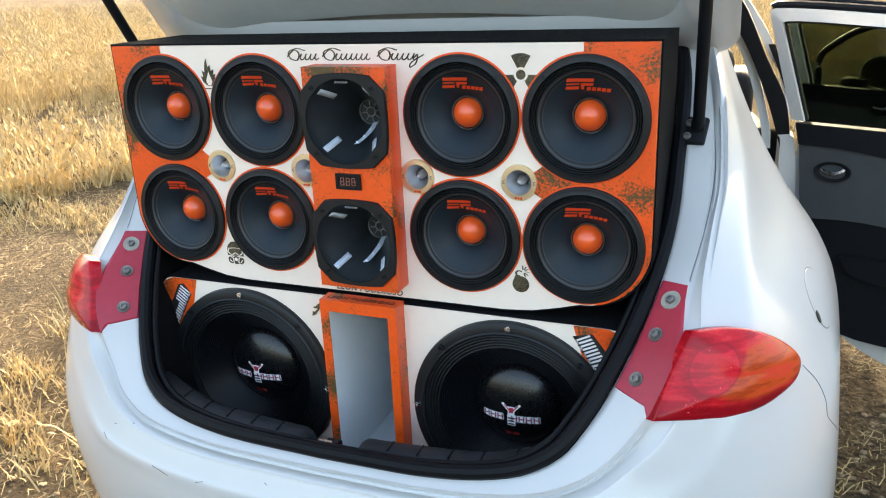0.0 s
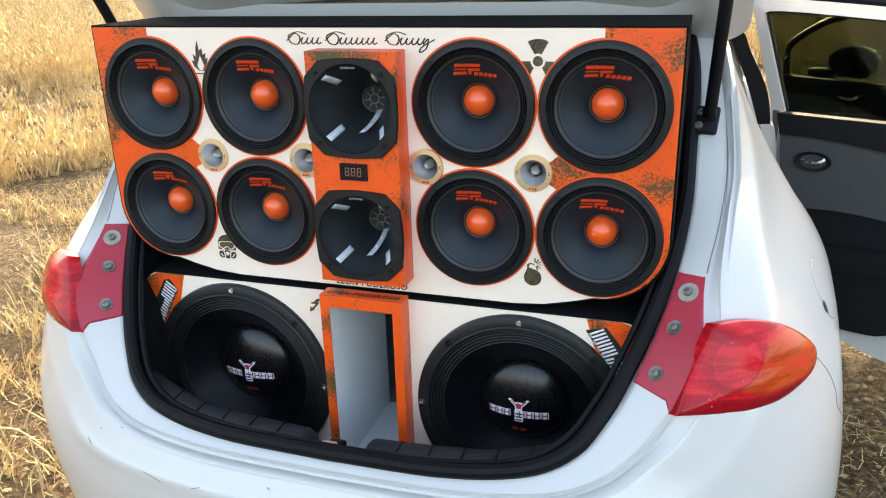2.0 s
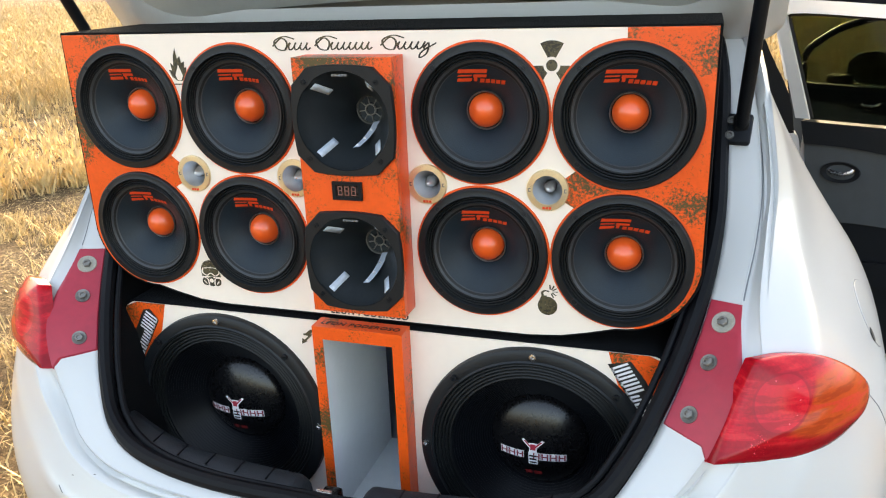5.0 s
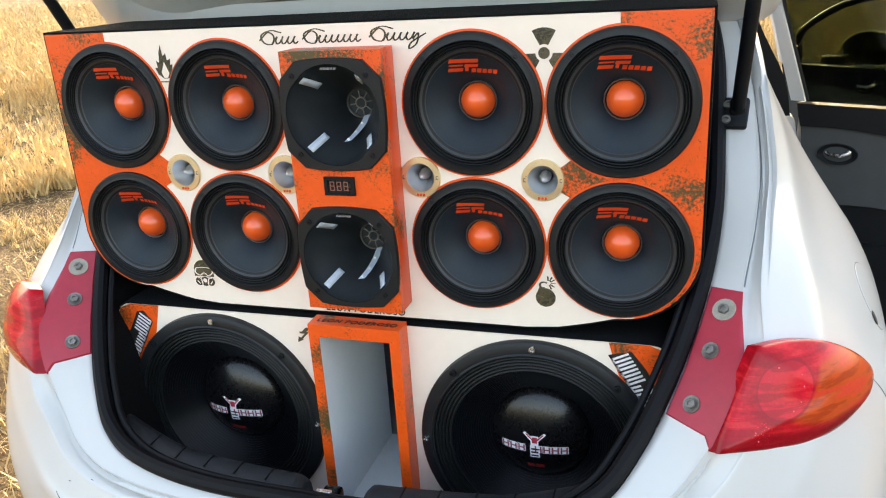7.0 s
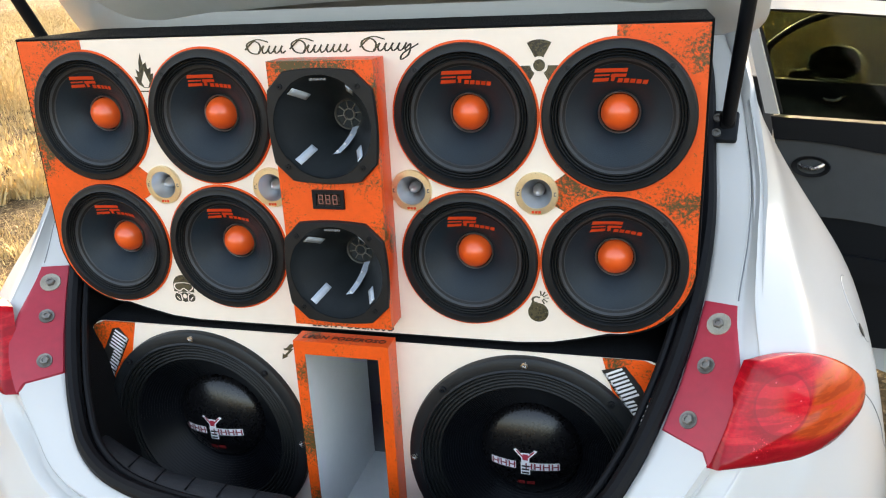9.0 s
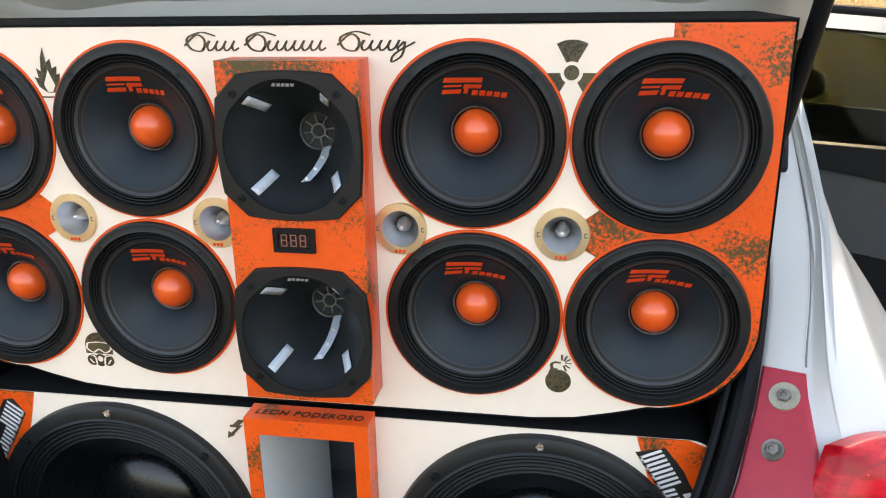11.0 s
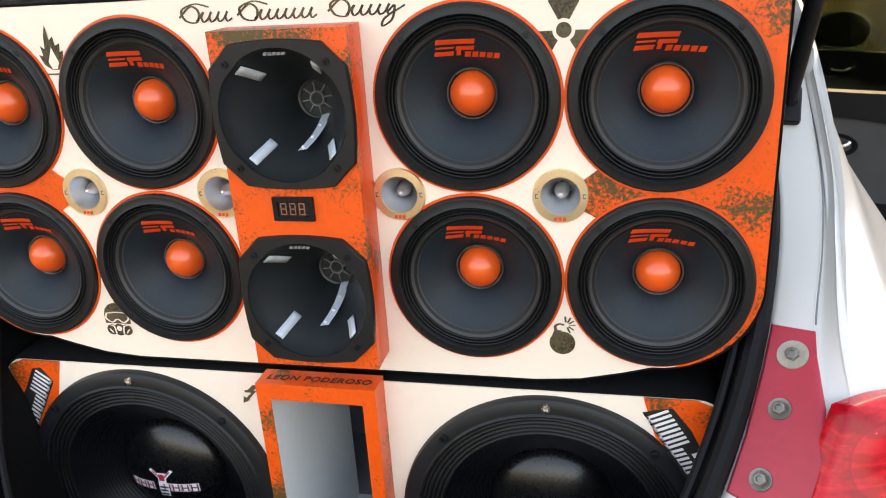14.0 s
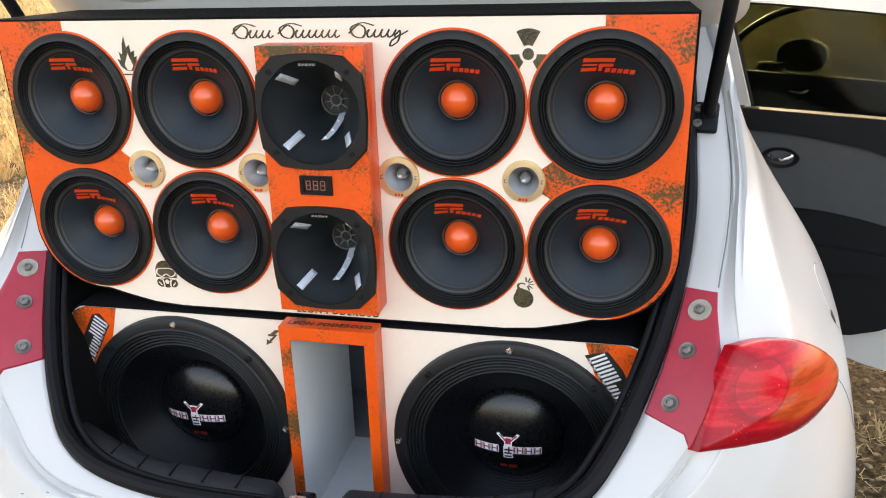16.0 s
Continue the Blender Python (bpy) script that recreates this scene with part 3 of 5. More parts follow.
mid = make_mid()
first = True
for z in UZ:
    for x in UX:
        if first:
            mid.matrix_basis = Matrix.Translation((x, -0.0005, z))
            first = False
        else:
            copy_thing(mid, Matrix.Translation((x, -0.0005, z)))
for s in (-1, 1):
    orange_patch(s)
for x in UX:
    for z in UZ:
        part("orange_ring", lathe([(0.097, 0.0015), (0.1125, 0.0015), (0.1128, 0.0), (0.1128, -0.001)], 64, x, z), ORANGE_PLAIN, upper, m=upper_m)


def make_tweeter():
    tw = thing("bullet_tweeter", (0, 0, 0), "small bullet tweeter with pale gold flange ring", "tweeter", "bullet tweeters")
    part("flange", lathe([(0.0225, 0.001), (0.0235, 0.004), (0.0325, 0.0035), (0.0335, 0.002), (0.0335, -0.001)], 48), GOLD, tw, "pale gold ring")
    part("waveguide", lathe([(0.0232, 0.003), (0.0205, -0.004), (0.015, -0.016), (0.010, -0.026), (0.008, -0.032), (0, -0.032)], 48), SATIN, tw, "polished silver horn")
    part("bullet", lathe([(0.0090, -0.031), (0.0095, -0.022), (0.0075, -0.012), (0.0035, -0.003), (0, 0.0015)], 24), SATIN, tw, "silver bullet plug")
    bars([rect(-0.0075 + k * 0.005, -0.0035 + k * 0.005, -0.0305, -0.0265) for k in range(3)], -0.0040, tw, "maker_mark", REDPRINT, 0.001)
    for s in (-1, 1):
        bars([rect(s * 0.028 - 0.0018, s * 0.028 + 0.0018, -0.003, -0.0018), rect(s * 0.028 - 0.0018, s * 0.028 - 0.0006, -0.003, 0.003), rect(s * 0.028 - 0.0018, s * 0.028 + 0.0018, 0.0018, 0.003)], -0.0040, tw, "terminal_mark", GREYPRINT, 0.001)
    return tw


tw = make_tweeter()
for i, (x, z) in enumerate(TWEET):
    if i == 0:
        tw.matrix_basis = Matrix.Translation((x, -0.0005, z))
    else:
        copy_thing(tw, Matrix.Translation((x, -0.0005, z)))

# horn tower on the middle of the upper box
HW, HT, HB, HY = 0.084, 1.325, 0.897, -0.052
tower = thing("horn_tower", (0.0085, 0, HB), "raised orange panel with dark worn blotches", "panel")
tower_m = Matrix.Translation((0, 0, -HB))


def ring_plate(outer, inner, y0, y1):
    bm = bmesh.new()
    o0 = [bm.verts.new((x, y0, z)) for x, z in outer]
    i0 = [bm.verts.new((x, y0, z)) for x, z in inner]
    o1 = [bm.verts.new((x, y1, z)) for x, z in outer]
    i1 = [bm.verts.new((x, y1, z)) for x, z in inner]
    n = len(outer)
    for k in range(n):
        j = (k + 1) % n
        bm.faces.new((o0[k], o0[j], i0[j], i0[k]))
        bm.faces.new((o0[k], o1[k], o1[j], o0[j]))
        bm.faces.new((i0[k], i0[j], i1[j], i1[k]))
    return bm


part("front_panel", plate([(-HW, HB), (HW, HB), (HW, HT), (-HW, HT)], HY, HY + 0.012, holes=[(-0.0008, 1.2275, 0.0785), (-0.0008, 0.993, 0.0785)]), ORANGE, tower, m=tower_m)
for s in (-1, 1):
    part("side_panel", box(s * (HW - 0.006), HY / 2 + 0.0055, (HT + HB) / 2, 0.012, -HY - 0.0125, HT - HB, 0.001), ORANGE_SIDE, tower, m=tower_m)
part("top_panel", box(0, HY / 2 + 0.0055, HT - 0.006, 2 * HW - 0.025, -HY - 0.0125, 0.012, 0.001), ORANGE_SIDE, tower, m=tower_m)
part("bottom_panel", box(0, HY / 2 + 0.0055, HB + 0.006, 2 * HW - 0.025, -HY - 0.0125, 0.012, 0.001), ORANGE_SIDE, tower, m=tower_m)


def horn_outline(w, c, n=6):
    """A square of half width w with clipped corners and slightly bowed sides."""
    pts = []
    for q in range(4):
        a0 = q * math.pi / 2
        for i in range(-n, n + 1):
            t = i / n * (w - c)
            u, v = w + 0.004 * (1 - (i / n) ** 2), t
            pts.append((u * math.cos(a0) - v * math.sin(a0), u * math.sin(a0) + v * math.cos(a0)))
    return pts


def make_horn():
    h = thing("horn_tweeter", (0, 0, 0), "black plastic horn with clipped corners and light strips inside", "horn", "horns of the tower")
    out = horn_outline(0.0833, 0.0275)
    def circ(r):
        return [(r * math.cos(math.atan2(z, x)), r * math.sin(math.atan2(z, x))) for x, z in out]
    def ringv(pts, h_):
        return [Vector((x, -h_, z)) for x, z in pts]
    part("flange", loft([ringv(out, -0.001), ringv(out, 0.006), ringv([(x * 0.985, z * 0.985) for x, z in out], 0.008), ringv(circ(0.0785), 0.008), ringv(circ(0.0775), 0.004)], True), RIM, h, "black flange")
    prof = [(0.0778, 0.0062), (0.076, 0.0), (0.071, -0.010), (0.062, -0.026), (0.050, -0.046), (0.038, -0.068), (0.029, -0.088), (0.0245, -0.105), (0.0240, -0.112)]
    part("bell", lathe(prof, 64), HORN, h, "smooth black bell")
    part("throat", lathe([(0.0245, -0.110), (0.012, -0.111), (0.011, -0.110), (0.008, -0.110), (0, -0.110)], 32), CONE, h, "dark spoked throat")
    part("throat_ring", lathe([(0.0246, -0.107), (0.0240, -0.1055), (0.0232, -0.1065), (0.0230, -0.1095)], 40), STEEL, h, "grey ring")
    part("hub_ring", lathe([(0.0100, -0.110), (0.0096, -0.1065), (0.0080, -0.1065), (0.0076, -0.110)], 28), STEEL, h)
    for k in range(8):
        a = radians(k * 45 + 10)
        m = Matrix.Translation((0, 0.109, 0)) @ Matrix.Rotation(-a, 4, "Y")
        part("spoke", box(0.0155, 0, 0, 0.012, 0.003, 0.0016, 0.0005, m), STEEL, h)
    for a in (45, 135, 225, 315):
        x, z = 0.0865 * math.cos(radians(a)), 0.0865 * math.sin(radians(a))
        part("screw", lathe([(0.0046, 0.008), (0.0044, 0.0098), (0.0018, 0.0100), (0.0014, 0.0086), (0, 0.0086)], 12, x, z), PLASTIC, h)
    def wall(a, r):
        ks = prof[::-1]
        hh = np.interp(r, [p[0] for p in ks], [p[1] for p in ks])
        return Vector((r * math.cos(a), -hh, r * math.sin(a)))
    def strip(a, r0, r1, w, name):
        bm = bmesh.new()
        rows = []
        for i in range(7):
            r = r0 + (r1 - r0) * i / 6
            d = w / r
            rows.append([bm.verts.new(wall(a + s * d / 2, r) + Vector((-0.003 * math.cos(a), -0.0005, -0.003 * math.sin(a)))) for s in (-1, 1)])
        for p, q in zip(rows, rows[1:]):
            bm.faces.new((p[0], p[1], q[1], q[0]))
        return thick(part(name, bm, LEDSTRIP, h, "white light strip"), 0.0015, 1)
    # a limp length of light strip hangs out of the throat
    line = spline([(0.013, 0.100, -0.019), (0.015, 0.070, -0.029), (0.0135, 0.042, -0.038), (0.009, 0.018, -0.0455)], 14)
    part("light_strip", loft([[p + Vector((-0.0060, 0.001, -0.001)) for p in line], [p + Vector((0, -0.0006, 0.0006)) for p in line], [p + Vector((0.0060, 0.001, 0.001)) for p in line]]), LEDSTRIP, h, "white light strip")
    thick(h.children[-1], 0.0012)
    for k in (4, 8, 12):
        p = line[k] + Vector((0, -0.0016, 0.0016))
        part("diode", box(p.x, p.y, p.z, 0.0040, 0.0022, 0.0030, 0.0005), WHITEPRINT, h, "square white diode")
    for a, r0 in ((-131, 0.055), (-42, 0.060), (133, 0.056), (52, 0.062)):
        strip(radians(a), r0, 0.0755, 0.0125, "light_patch")
    bars([rect(-0.016 + k * 0.0055, -0.0115 + k * 0.0055, 0.0690, 0.0725, 0.001) for k in range(5)], -0.001, h, "maker_mark", GREYPRINT, 0.0015)
    return h


horn = make_horn()
horn.matrix_basis = Matrix.Translation((0.0077, HY, 1.2275))
copy_thing(horn, Matrix.Translation((0.0077, HY, 0.993)))

meter = thing("volt_meter", (0.0053, HY, 1.1145), "small black volt meter with three unlit digits", "meter")
part("bezel", ring_plate([(-0.026, -0.015), (0.026, -0.015), (0.026, 0.015), (-0.026, 0.015)], [(-0.020, -0.010), (0.020, -0.010), (0.020, 0.010), (-0.020, 0.010)], -0.005, 0.0005), PLASTIC, meter)
part("screen", box(0, -0.0015, 0, 0.0405, 0.003, 0.0205), GLOSSCAP, meter)
for k in range(3):
    x0 = -0.0165 + k * 0.0118
    q = [rect(x0, x0 + 0.0075, z, z + 0.0013) for z in (-0.0075, -0.0006, 0.0062)] + [rect(x, x + 0.0013, z, z + 0.0062) for x in (x0, x0 + 0.0065) for z in (-0.0066, 0.0004)]
    bars(q, -0.0036, meter, "digit", LCDRED, 0.0006)

# ---------------------------------------------------------------- lower box
LZ = 0.36
lower = thing("subwoofer_box", (0, 0, LZ), "white and orange subwoofer box sunk in the boot", "speaker box")
lower_m = Matrix.Translation((0, 0, -LZ))
SUBS = [(-0.303, 0.640), (0.303, 0.640)]


def low_outline(g=0.0):
    pts = []
    for i in range(7):
        a = math.pi / 2 * i / 6
        pts.append((0.49 + g + 0.035 * math.cos(a), 0.818 + g + 0.035 * math.sin(a)))
    return [(0.42 + g, LZ), (0.49 + g, 0.50), (0.525 + g, 0.66)] + pts + [(-x, z) for x, z in pts[::-1]] + [(-0.525 - g, 0.66), (-0.49 - g, 0.50), (-0.42 - g, LZ)]


PORT = [(-0.066, 0.463), (0.066, 0.463), (0.066, 0.838), (-0.066, 0.838)]


def low_baffle():
    bm = bmesh.new()
    loops = [low_outline(), [(x * 1.11, z + (0.003 if z > 0.6 else -0.003)) for x, z in PORT]] + [[(x + 0.185 * math.cos(a), z + 0.185 * math.sin(a)) for a in (2 * math.pi * i / 48 for i in range(48))] for x, z in SUBS]
    edges = []
    for lp in loops:
        vs = [bm.verts.new((x, -0.008, z)) for x, z in lp]
        edges += [bm.edges.new((a, b)) for a, b in zip(vs, vs[1:] + vs[:1])]
    bmesh.ops.triangle_fill(bm, use_beauty=True, edges=edges)
    got = bmesh.ops.extrude_face_region(bm, geom=bm.faces[:])
    for v in got["geom"]:
        if isinstance(v, bmesh.types.BMVert):
            v.co.y = 0.01
    return bm


part("baffle", low_baffle(), VINYL, lower, "white vinyl front", m=lower_m, sharp=20)
ol, ol0 = low_outline(0.003), low_outline(0.0006)
part("carpet_body", loft([[Vector((x, -0.0070, z)) for x, z in ol0], [Vector((x, -0.0078, z)) for x, z in low_outline(0.002)], [Vector((x, -0.005, z)) for x, z in ol], [Vector((x, 0.42, z)) for x, z in ol]], True), CARPET, lower, "black carpet-covered body", m=lower_m)
for s in (-1, 1):
    pts = [(0.425, 0.853), (0.49, 0.853), (0.5145, 0.843), (0.525, 0.818), (0.525, 0.70), (0.47, 0.72), (0.44, 0.80)]
    part("orange_patch", plate([(s * x, z) for x, z in pts], -0.0092, -0.0075), ORANGE, lower, "orange vinyl with dark worn blotches", m=lower_m)

port = thing("port_frame", (-0.003, 0, LZ), "orange framed rectangular bass port with grey duct", "port")
port_m = Matrix.Translation((0, 0, -LZ))
PY, PW, PT = -0.048, 0.085, 0.862
part("frame", ring_plate([(-PW, LZ), (PW, LZ), (PW, PT), (-PW, PT)], PORT, PY, -0.0085), ORANGE, port, m=port_m, smooth=False)
DY, DB = 0.23, PORT[0][1]
part("duct", loft([[Vector((x * 0.999, y, z)) for x, z in PORT] for y in (PY + 0.002, 0.09, DY)], True), DUCT, port, "smooth grey duct walls", m=port_m, smooth=False)
# behind the throat the duct widens into a dark chamber
part("chamber_floor", box(0, (DY + 0.42) / 2, DB - 0.006, 0.50, 0.42 - DY - 0.001, 0.012), DUCTEND, port, "grey chamber floor", m=port_m)
part("chamber_back", box(0, 0.426, 0.62, 0.50, 0.012, 0.52), DUCTEND, port, m=port_m)
part("chamber_top", box(0, (DY + 0.42) / 2, 0.848, 0.50, 0.42 - DY - 0.001, 0.012), CARPET, port, m=port_m)
for s_ in (-1, 1):
    part("chamber_side", box(s_ * 0.257, (DY + 0.42) / 2, 0.62, 0.012, 0.42 - DY, 0.50), DUCTEND, port, m=port_m)
    part("chamber_baffle", box(s_ * 0.160, DY - 0.006, 0.62, 0.186, 0.010, 0.50), DUCTEND, port, m=port_m)


def make_sub():
    sb = thing("subwoofer", (0, 0, 0), "large black subwoofer with ribbed cone and glossy cap", "subwoofer", "subwoofers")
    part("frame", lathe([(0.180, 0.004), (0.1815, 0.0145), (0.184, 0.0160), (0.187, 0.0135), (0.200, 0.0135), (0.2055, 0.010), (0.207, 0.004), (0.207, -0.001)], 96), RIM, sb, "black pressed frame")
    prof = [(0.181, 0.012)]
    for i in range(5):
        r0 = 0.1805 - i * 0.0062
        prof += [(r0, 0.0095 - i * 0.001), (r0 - 0.0018, 0.0118 - i * 0.001), (r0 - 0.0032, 0.0123 - i * 0.001), (r0 - 0.0046, 0.0118 - i * 0.001), (r0 - 0.006, 0.0090 - i * 0.001)]
    part("surround", lathe(prof, 96), FOAM, sb, "black rolled surround")
    cone = []
    for i in range(23):
        r = 0.152 - i * 0.0036
        hh = 0.004 - i * 0.0033
        cone += [(r, hh), (r - 0.0011, hh + 0.0013), (r - 0.0024, hh - 0.0022)]
    part("cone", lathe(cone, 96), SUBCONE, sb, "black cone with concentric ribs")
    dome = [(0.089 * math.cos(a), -0.056 + 0.037 * math.sin(a)) for a in (math.pi / 2 * i / 10 for i in range(10))] + [(0, -0.019)]
    part("dust_cap", lathe(dome, 64), GLOSSCAP, sb, "glossy black dust cap")
    for i in range(8):
        a = radians(45 * i)
        bright = i % 2 == 0
        part("screw", lathe([(0.006, 0.013), (0.0058, 0.0175), (0.003, 0.0180), (0.002, 0.0155), (0, 0.0155)], 16, 0.196 * math.cos(a), 0.196 * math.sin(a)), SILVER if bright else PLASTIC, sb, "bright steel screw" if bright else "")
    def on(x, z):
        x, z = 1.18 * x - 0.006, 1.18 * z - 0.005
        rr = min(0.0889, math.hypot(x, z))
        return Vector((x, 0.056 - 0.037 * math.sqrt(1 - (rr / 0.089) ** 2) - 0.0012, z))
    def strokes(quads, name, material, label, lift=0.0):
        bm = bmesh.new()
        for q in quads:
            bm.faces.new([bm.verts.new(on(x, z) - Vector((0, lift, 0))) for x, z in q])
        part(name, bm, material, sb, label, smooth=False)
    outline, red = [], []
    for k in range(8):
        x0 = -0.051 + k * 0.0128
        if k == 3:
            continue
        outline += [rect(x0 - 0.001, x0 + 0.0112, -0.0172, -0.0040)]
        red += [rect(x0, x0 + 0.0022, -0.0163, -0.0049), rect(x0 + 0.008, x0 + 0.0102, -0.0163, -0.0049), rect(x0, x0 + 0.0102, -0.0115, -0.0095)]
    for q in outline:
        strokes([q], "maker_outline", WHITEPRINT, "")
    dark_red = mat("dark_red_print", (0.25, 0.03, 0.05), 0.5)
    for k in range(0, len(red), 3):
        strokes(red[k:k + 3], "maker_stroke", dark_red, "", 0.0006)
    strokes([[(-0.018, 0.016), (-0.014, 0.018), (0.002, 0.002), (-0.003, 0.0)], [(0.018, 0.016), (0.014, 0.018), (-0.002, 0.002), (0.003, 0.0)], rect(-0.006, 0.006, -0.004, 0.012), rect(-0.007, 0.007, -0.026, -0.004)], "emblem", WHITEPRINT, "white and red emblem", 0.0004)
    strokes([rect(-0.004, 0.004, 0.0, 0.010), [(-0.014, 0.0145), (-0.012, 0.0155), (0.0, 0.003), (-0.002, 0.002)], [(0.014, 0.0145), (0.012, 0.0155), (0.0, 0.003), (0.002, 0.002)]], "emblem_red", REDPAINT, "red emblem", 0.0009)
    strokes([rect(-0.0055, 0.0055, z, z + 0.003) for z in (-0.024, -0.018, -0.012)], "emblem_bands", BLACKPRINT, "", 0.0009)
    strokes([rect(-0.013, -0.002, -0.0475, -0.040), rect(0.001, 0.013, -0.0475, -0.040)], "model_mark", mat("dim_red_print", (0.22, 0.015, 0.015), 0.5), "dim red mark")
    return sb


sub = make_sub()
sub.matrix_basis = Matrix.Translation((SUBS[0][0], -0.0085, SUBS[0][1]))
copy_thing(sub, Matrix.Translation((SUBS[1][0], -0.0085, SUBS[1][1])))
# ---------------------------------------------------------------- car: lamps, flanges, panels lying on the body
from mathutils.bvhtree import BVHTree

body_me = bpy.data.objects["rear_body"].data
BODY = BVHTree.FromPolygons([v.co.copy() for v in body_me.vertices], [tuple(p.vertices) for p in body_me.polygons])


def onto(p, n, lift):
    hit = BODY.ray_cast(p + n * 0.15, -n, 0.4)
    return (hit[0] if hit[0] is not None else p) + n * lift


def dense(points, step=0.008):
    out = []
    for a, b in zip(points, points[1:] + points[:1]):
        k = max(1, int((b - a).length / step))
        out += [a.lerp(b, i / k) for i in range(k)]
    return out


def body_patch(outline, n, lift=0.004, edge=0.0, rings=9, smooth_outline=False):
    """A skin laid over the body inside an outline, its rim turned down."""
    pts = [Vector(p) for p in outline]
    if smooth_outline:
        closed = pts + [pts[0]]
        pts = spline(closed, 8 * len(pts))[:-1]
    pts = dense(pts)
    c = sum(pts, Vector()) / len(pts)
    n = Vector(n).normalized()
    rows = [[onto(p, n, edge) for p in pts]]
    for k in range(rings):
        f = 0.985 * (1 - k / rings)
        rows.append([onto(c + (p - c) * f, n, lift) for p in pts])
    bm = loft(rows, True)
    bmesh.ops.holes_fill(bm, edges=[e for e in bm.edges if len(e.link_faces) == 1 and all((v.co - rows[-1][0]).length < 0.05 for v in e.verts)], sides=0)
    return bm


def flip(points, s):
    return [(s * x, y, z) for x, y, z in points]


LN = (0.62, -0.72, 0.30)
LAMP = [(0.636, -0.086, 0.905), (0.680, -0.053, 0.903), (0.724, -0.023, 0.893), (0.765, 0.006, 0.870), (0.797, 0.026, 0.842), (0.810, 0.030, 0.818), (0.800, 0.012, 0.792), (0.768, -0.018, 0.772), (0.730, -0.050, 0.761), (0.680, -0.088, 0.758), (0.630, -0.125, 0.764), (0.584, -0.158, 0.771)]
FLANGE = [(0.577, 0.030, 0.946), (0.619, 0.014, 0.945), (0.618, -0.010, 0.925), (0.634, -0.086, 0.905), (0.609, -0.122, 0.838), (0.583, -0.158, 0.771), (0.576, -0.142, 0.786), (0.518, -0.100, 0.789), (0.540, -0.056, 0.838), (0.562, -0.005, 0.898)]


def lamp_mat():
    """Lamp plastic under a clear coat: red with a round reflector, an amber sweep, a deep red foot and highlights
    painted into the colour.
    """
    m = mat("red_amber_lamp_plastic", (0.50, 0.006, 0.016), 0.16, vary=0.35, scale=22, coat=0.18, spec=0.2)
    nt = m.node_tree
    b = nt.nodes["Principled BSDF"]
    red = b.inputs["Base Color"].links[0].from_socket
    co, sep, ab = nt.nodes.new("ShaderNodeTexCoord"), nt.nodes.new("ShaderNodeSeparateXYZ"), nt.nodes.new("ShaderNodeMath")
    nt.links.new(co.outputs["Object"], sep.inputs[0])
    ab.operation = "ABSOLUTE"
    nt.links.new(sep.outputs["X"], ab.inputs[0])

    def math_(op, a, b_, c=None):
        n = nt.nodes.new("ShaderNodeMath")
        n.operation = op
        for k, v in enumerate((a, b_, c)):
            if v is None:
                continue
            if isinstance(v, (int, float)):
                n.inputs[k].default_value = v
            else:
                nt.links.new(v, n.inputs[k])
        return n.outputs[0]

    def step(v, lo, hi):
        n = nt.nodes.new("ShaderNodeMapRange")
        n.inputs["From Min"].default_value, n.inputs["From Max"].default_value = lo, hi
        nt.links.new(v, n.inputs["Value"])
        return n.outputs[0]

    def mix(f, a, color):
        n = nt.nodes.new("ShaderNodeMix")
        n.data_type = "RGBA"
        nt.links.new(f, n.inputs["Factor"])
        nt.links.new(a, n.inputs["A"])
        n.inputs["B"].default_value = (*color, 1)
        return n.outputs["Result"]

    x, z = ab.outputs[0], sep.outputs["Z"]

    def dist(cx, cz, sx=1.0, sz=1.0):
        return math_("SQRT", math_("ADD", math_("POWER", math_("MULTIPLY", math_("SUBTRACT", x, cx), sx), 2), math_("POWER", math_("MULTIPLY", math_("SUBTRACT", z, cz), sz), 2)), 0)

    noise_ = nt.nodes.new("ShaderNodeTexNoise")
    noise_.inputs["Scale"].default_value, noise_.inputs["Detail"].default_value = 45, 3
    mp = nt.nodes.new("ShaderNodeMapping")
    mp.inputs["Scale"].default_value = (0.35, 0.35, 2.2)
    mp.inputs["Rotation"].default_value = (0, 0.35, 0)
    nt.links.new(co.outputs["Object"], mp.inputs["Vector"])
    nt.links.new(mp.outputs[0], noise_.inputs["Vector"])
    amber = math_("MULTIPLY", step(dist(0.655, 0.870), 0.066, 0.072), step(dist(0.752, 0.838, 0.62, 1.25), 0.058, 0.046))
    col = mix(math_("MULTIPLY", amber, math_("ADD", math_("MULTIPLY", noise_.outputs[0], 0.9), 0.15)), red, (0.62, 0.105, 0.012))
    disc_ = step(dist(0.678, 0.850), 0.0415, 0.0395)
    dots = nt.nodes.new("ShaderNodeTexVoronoi")
    dots.inputs["Scale"].default_value = 240
    nt.links.new(co.outputs["Object"], dots.inputs["Vector"])
    col = mix(math_("MULTIPLY", disc_, 0.55), col, (0.78, 0.012, 0.035))
    mesh_ = math_("MULTIPLY", math_("MULTIPLY", step(dist(0.682, 0.843, 0.55, 1.6), 0.024, 0.022), step(dots.outputs["Distance"], 0.45, 0.6)), 0.55)
    col = mix(math_("MULTIPLY", mesh_, 0.25), col, (0.16, 0.004, 0.010))
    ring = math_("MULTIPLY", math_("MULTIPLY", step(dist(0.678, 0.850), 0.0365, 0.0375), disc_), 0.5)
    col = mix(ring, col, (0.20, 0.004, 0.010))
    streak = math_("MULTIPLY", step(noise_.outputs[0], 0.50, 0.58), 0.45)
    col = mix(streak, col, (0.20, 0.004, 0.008))
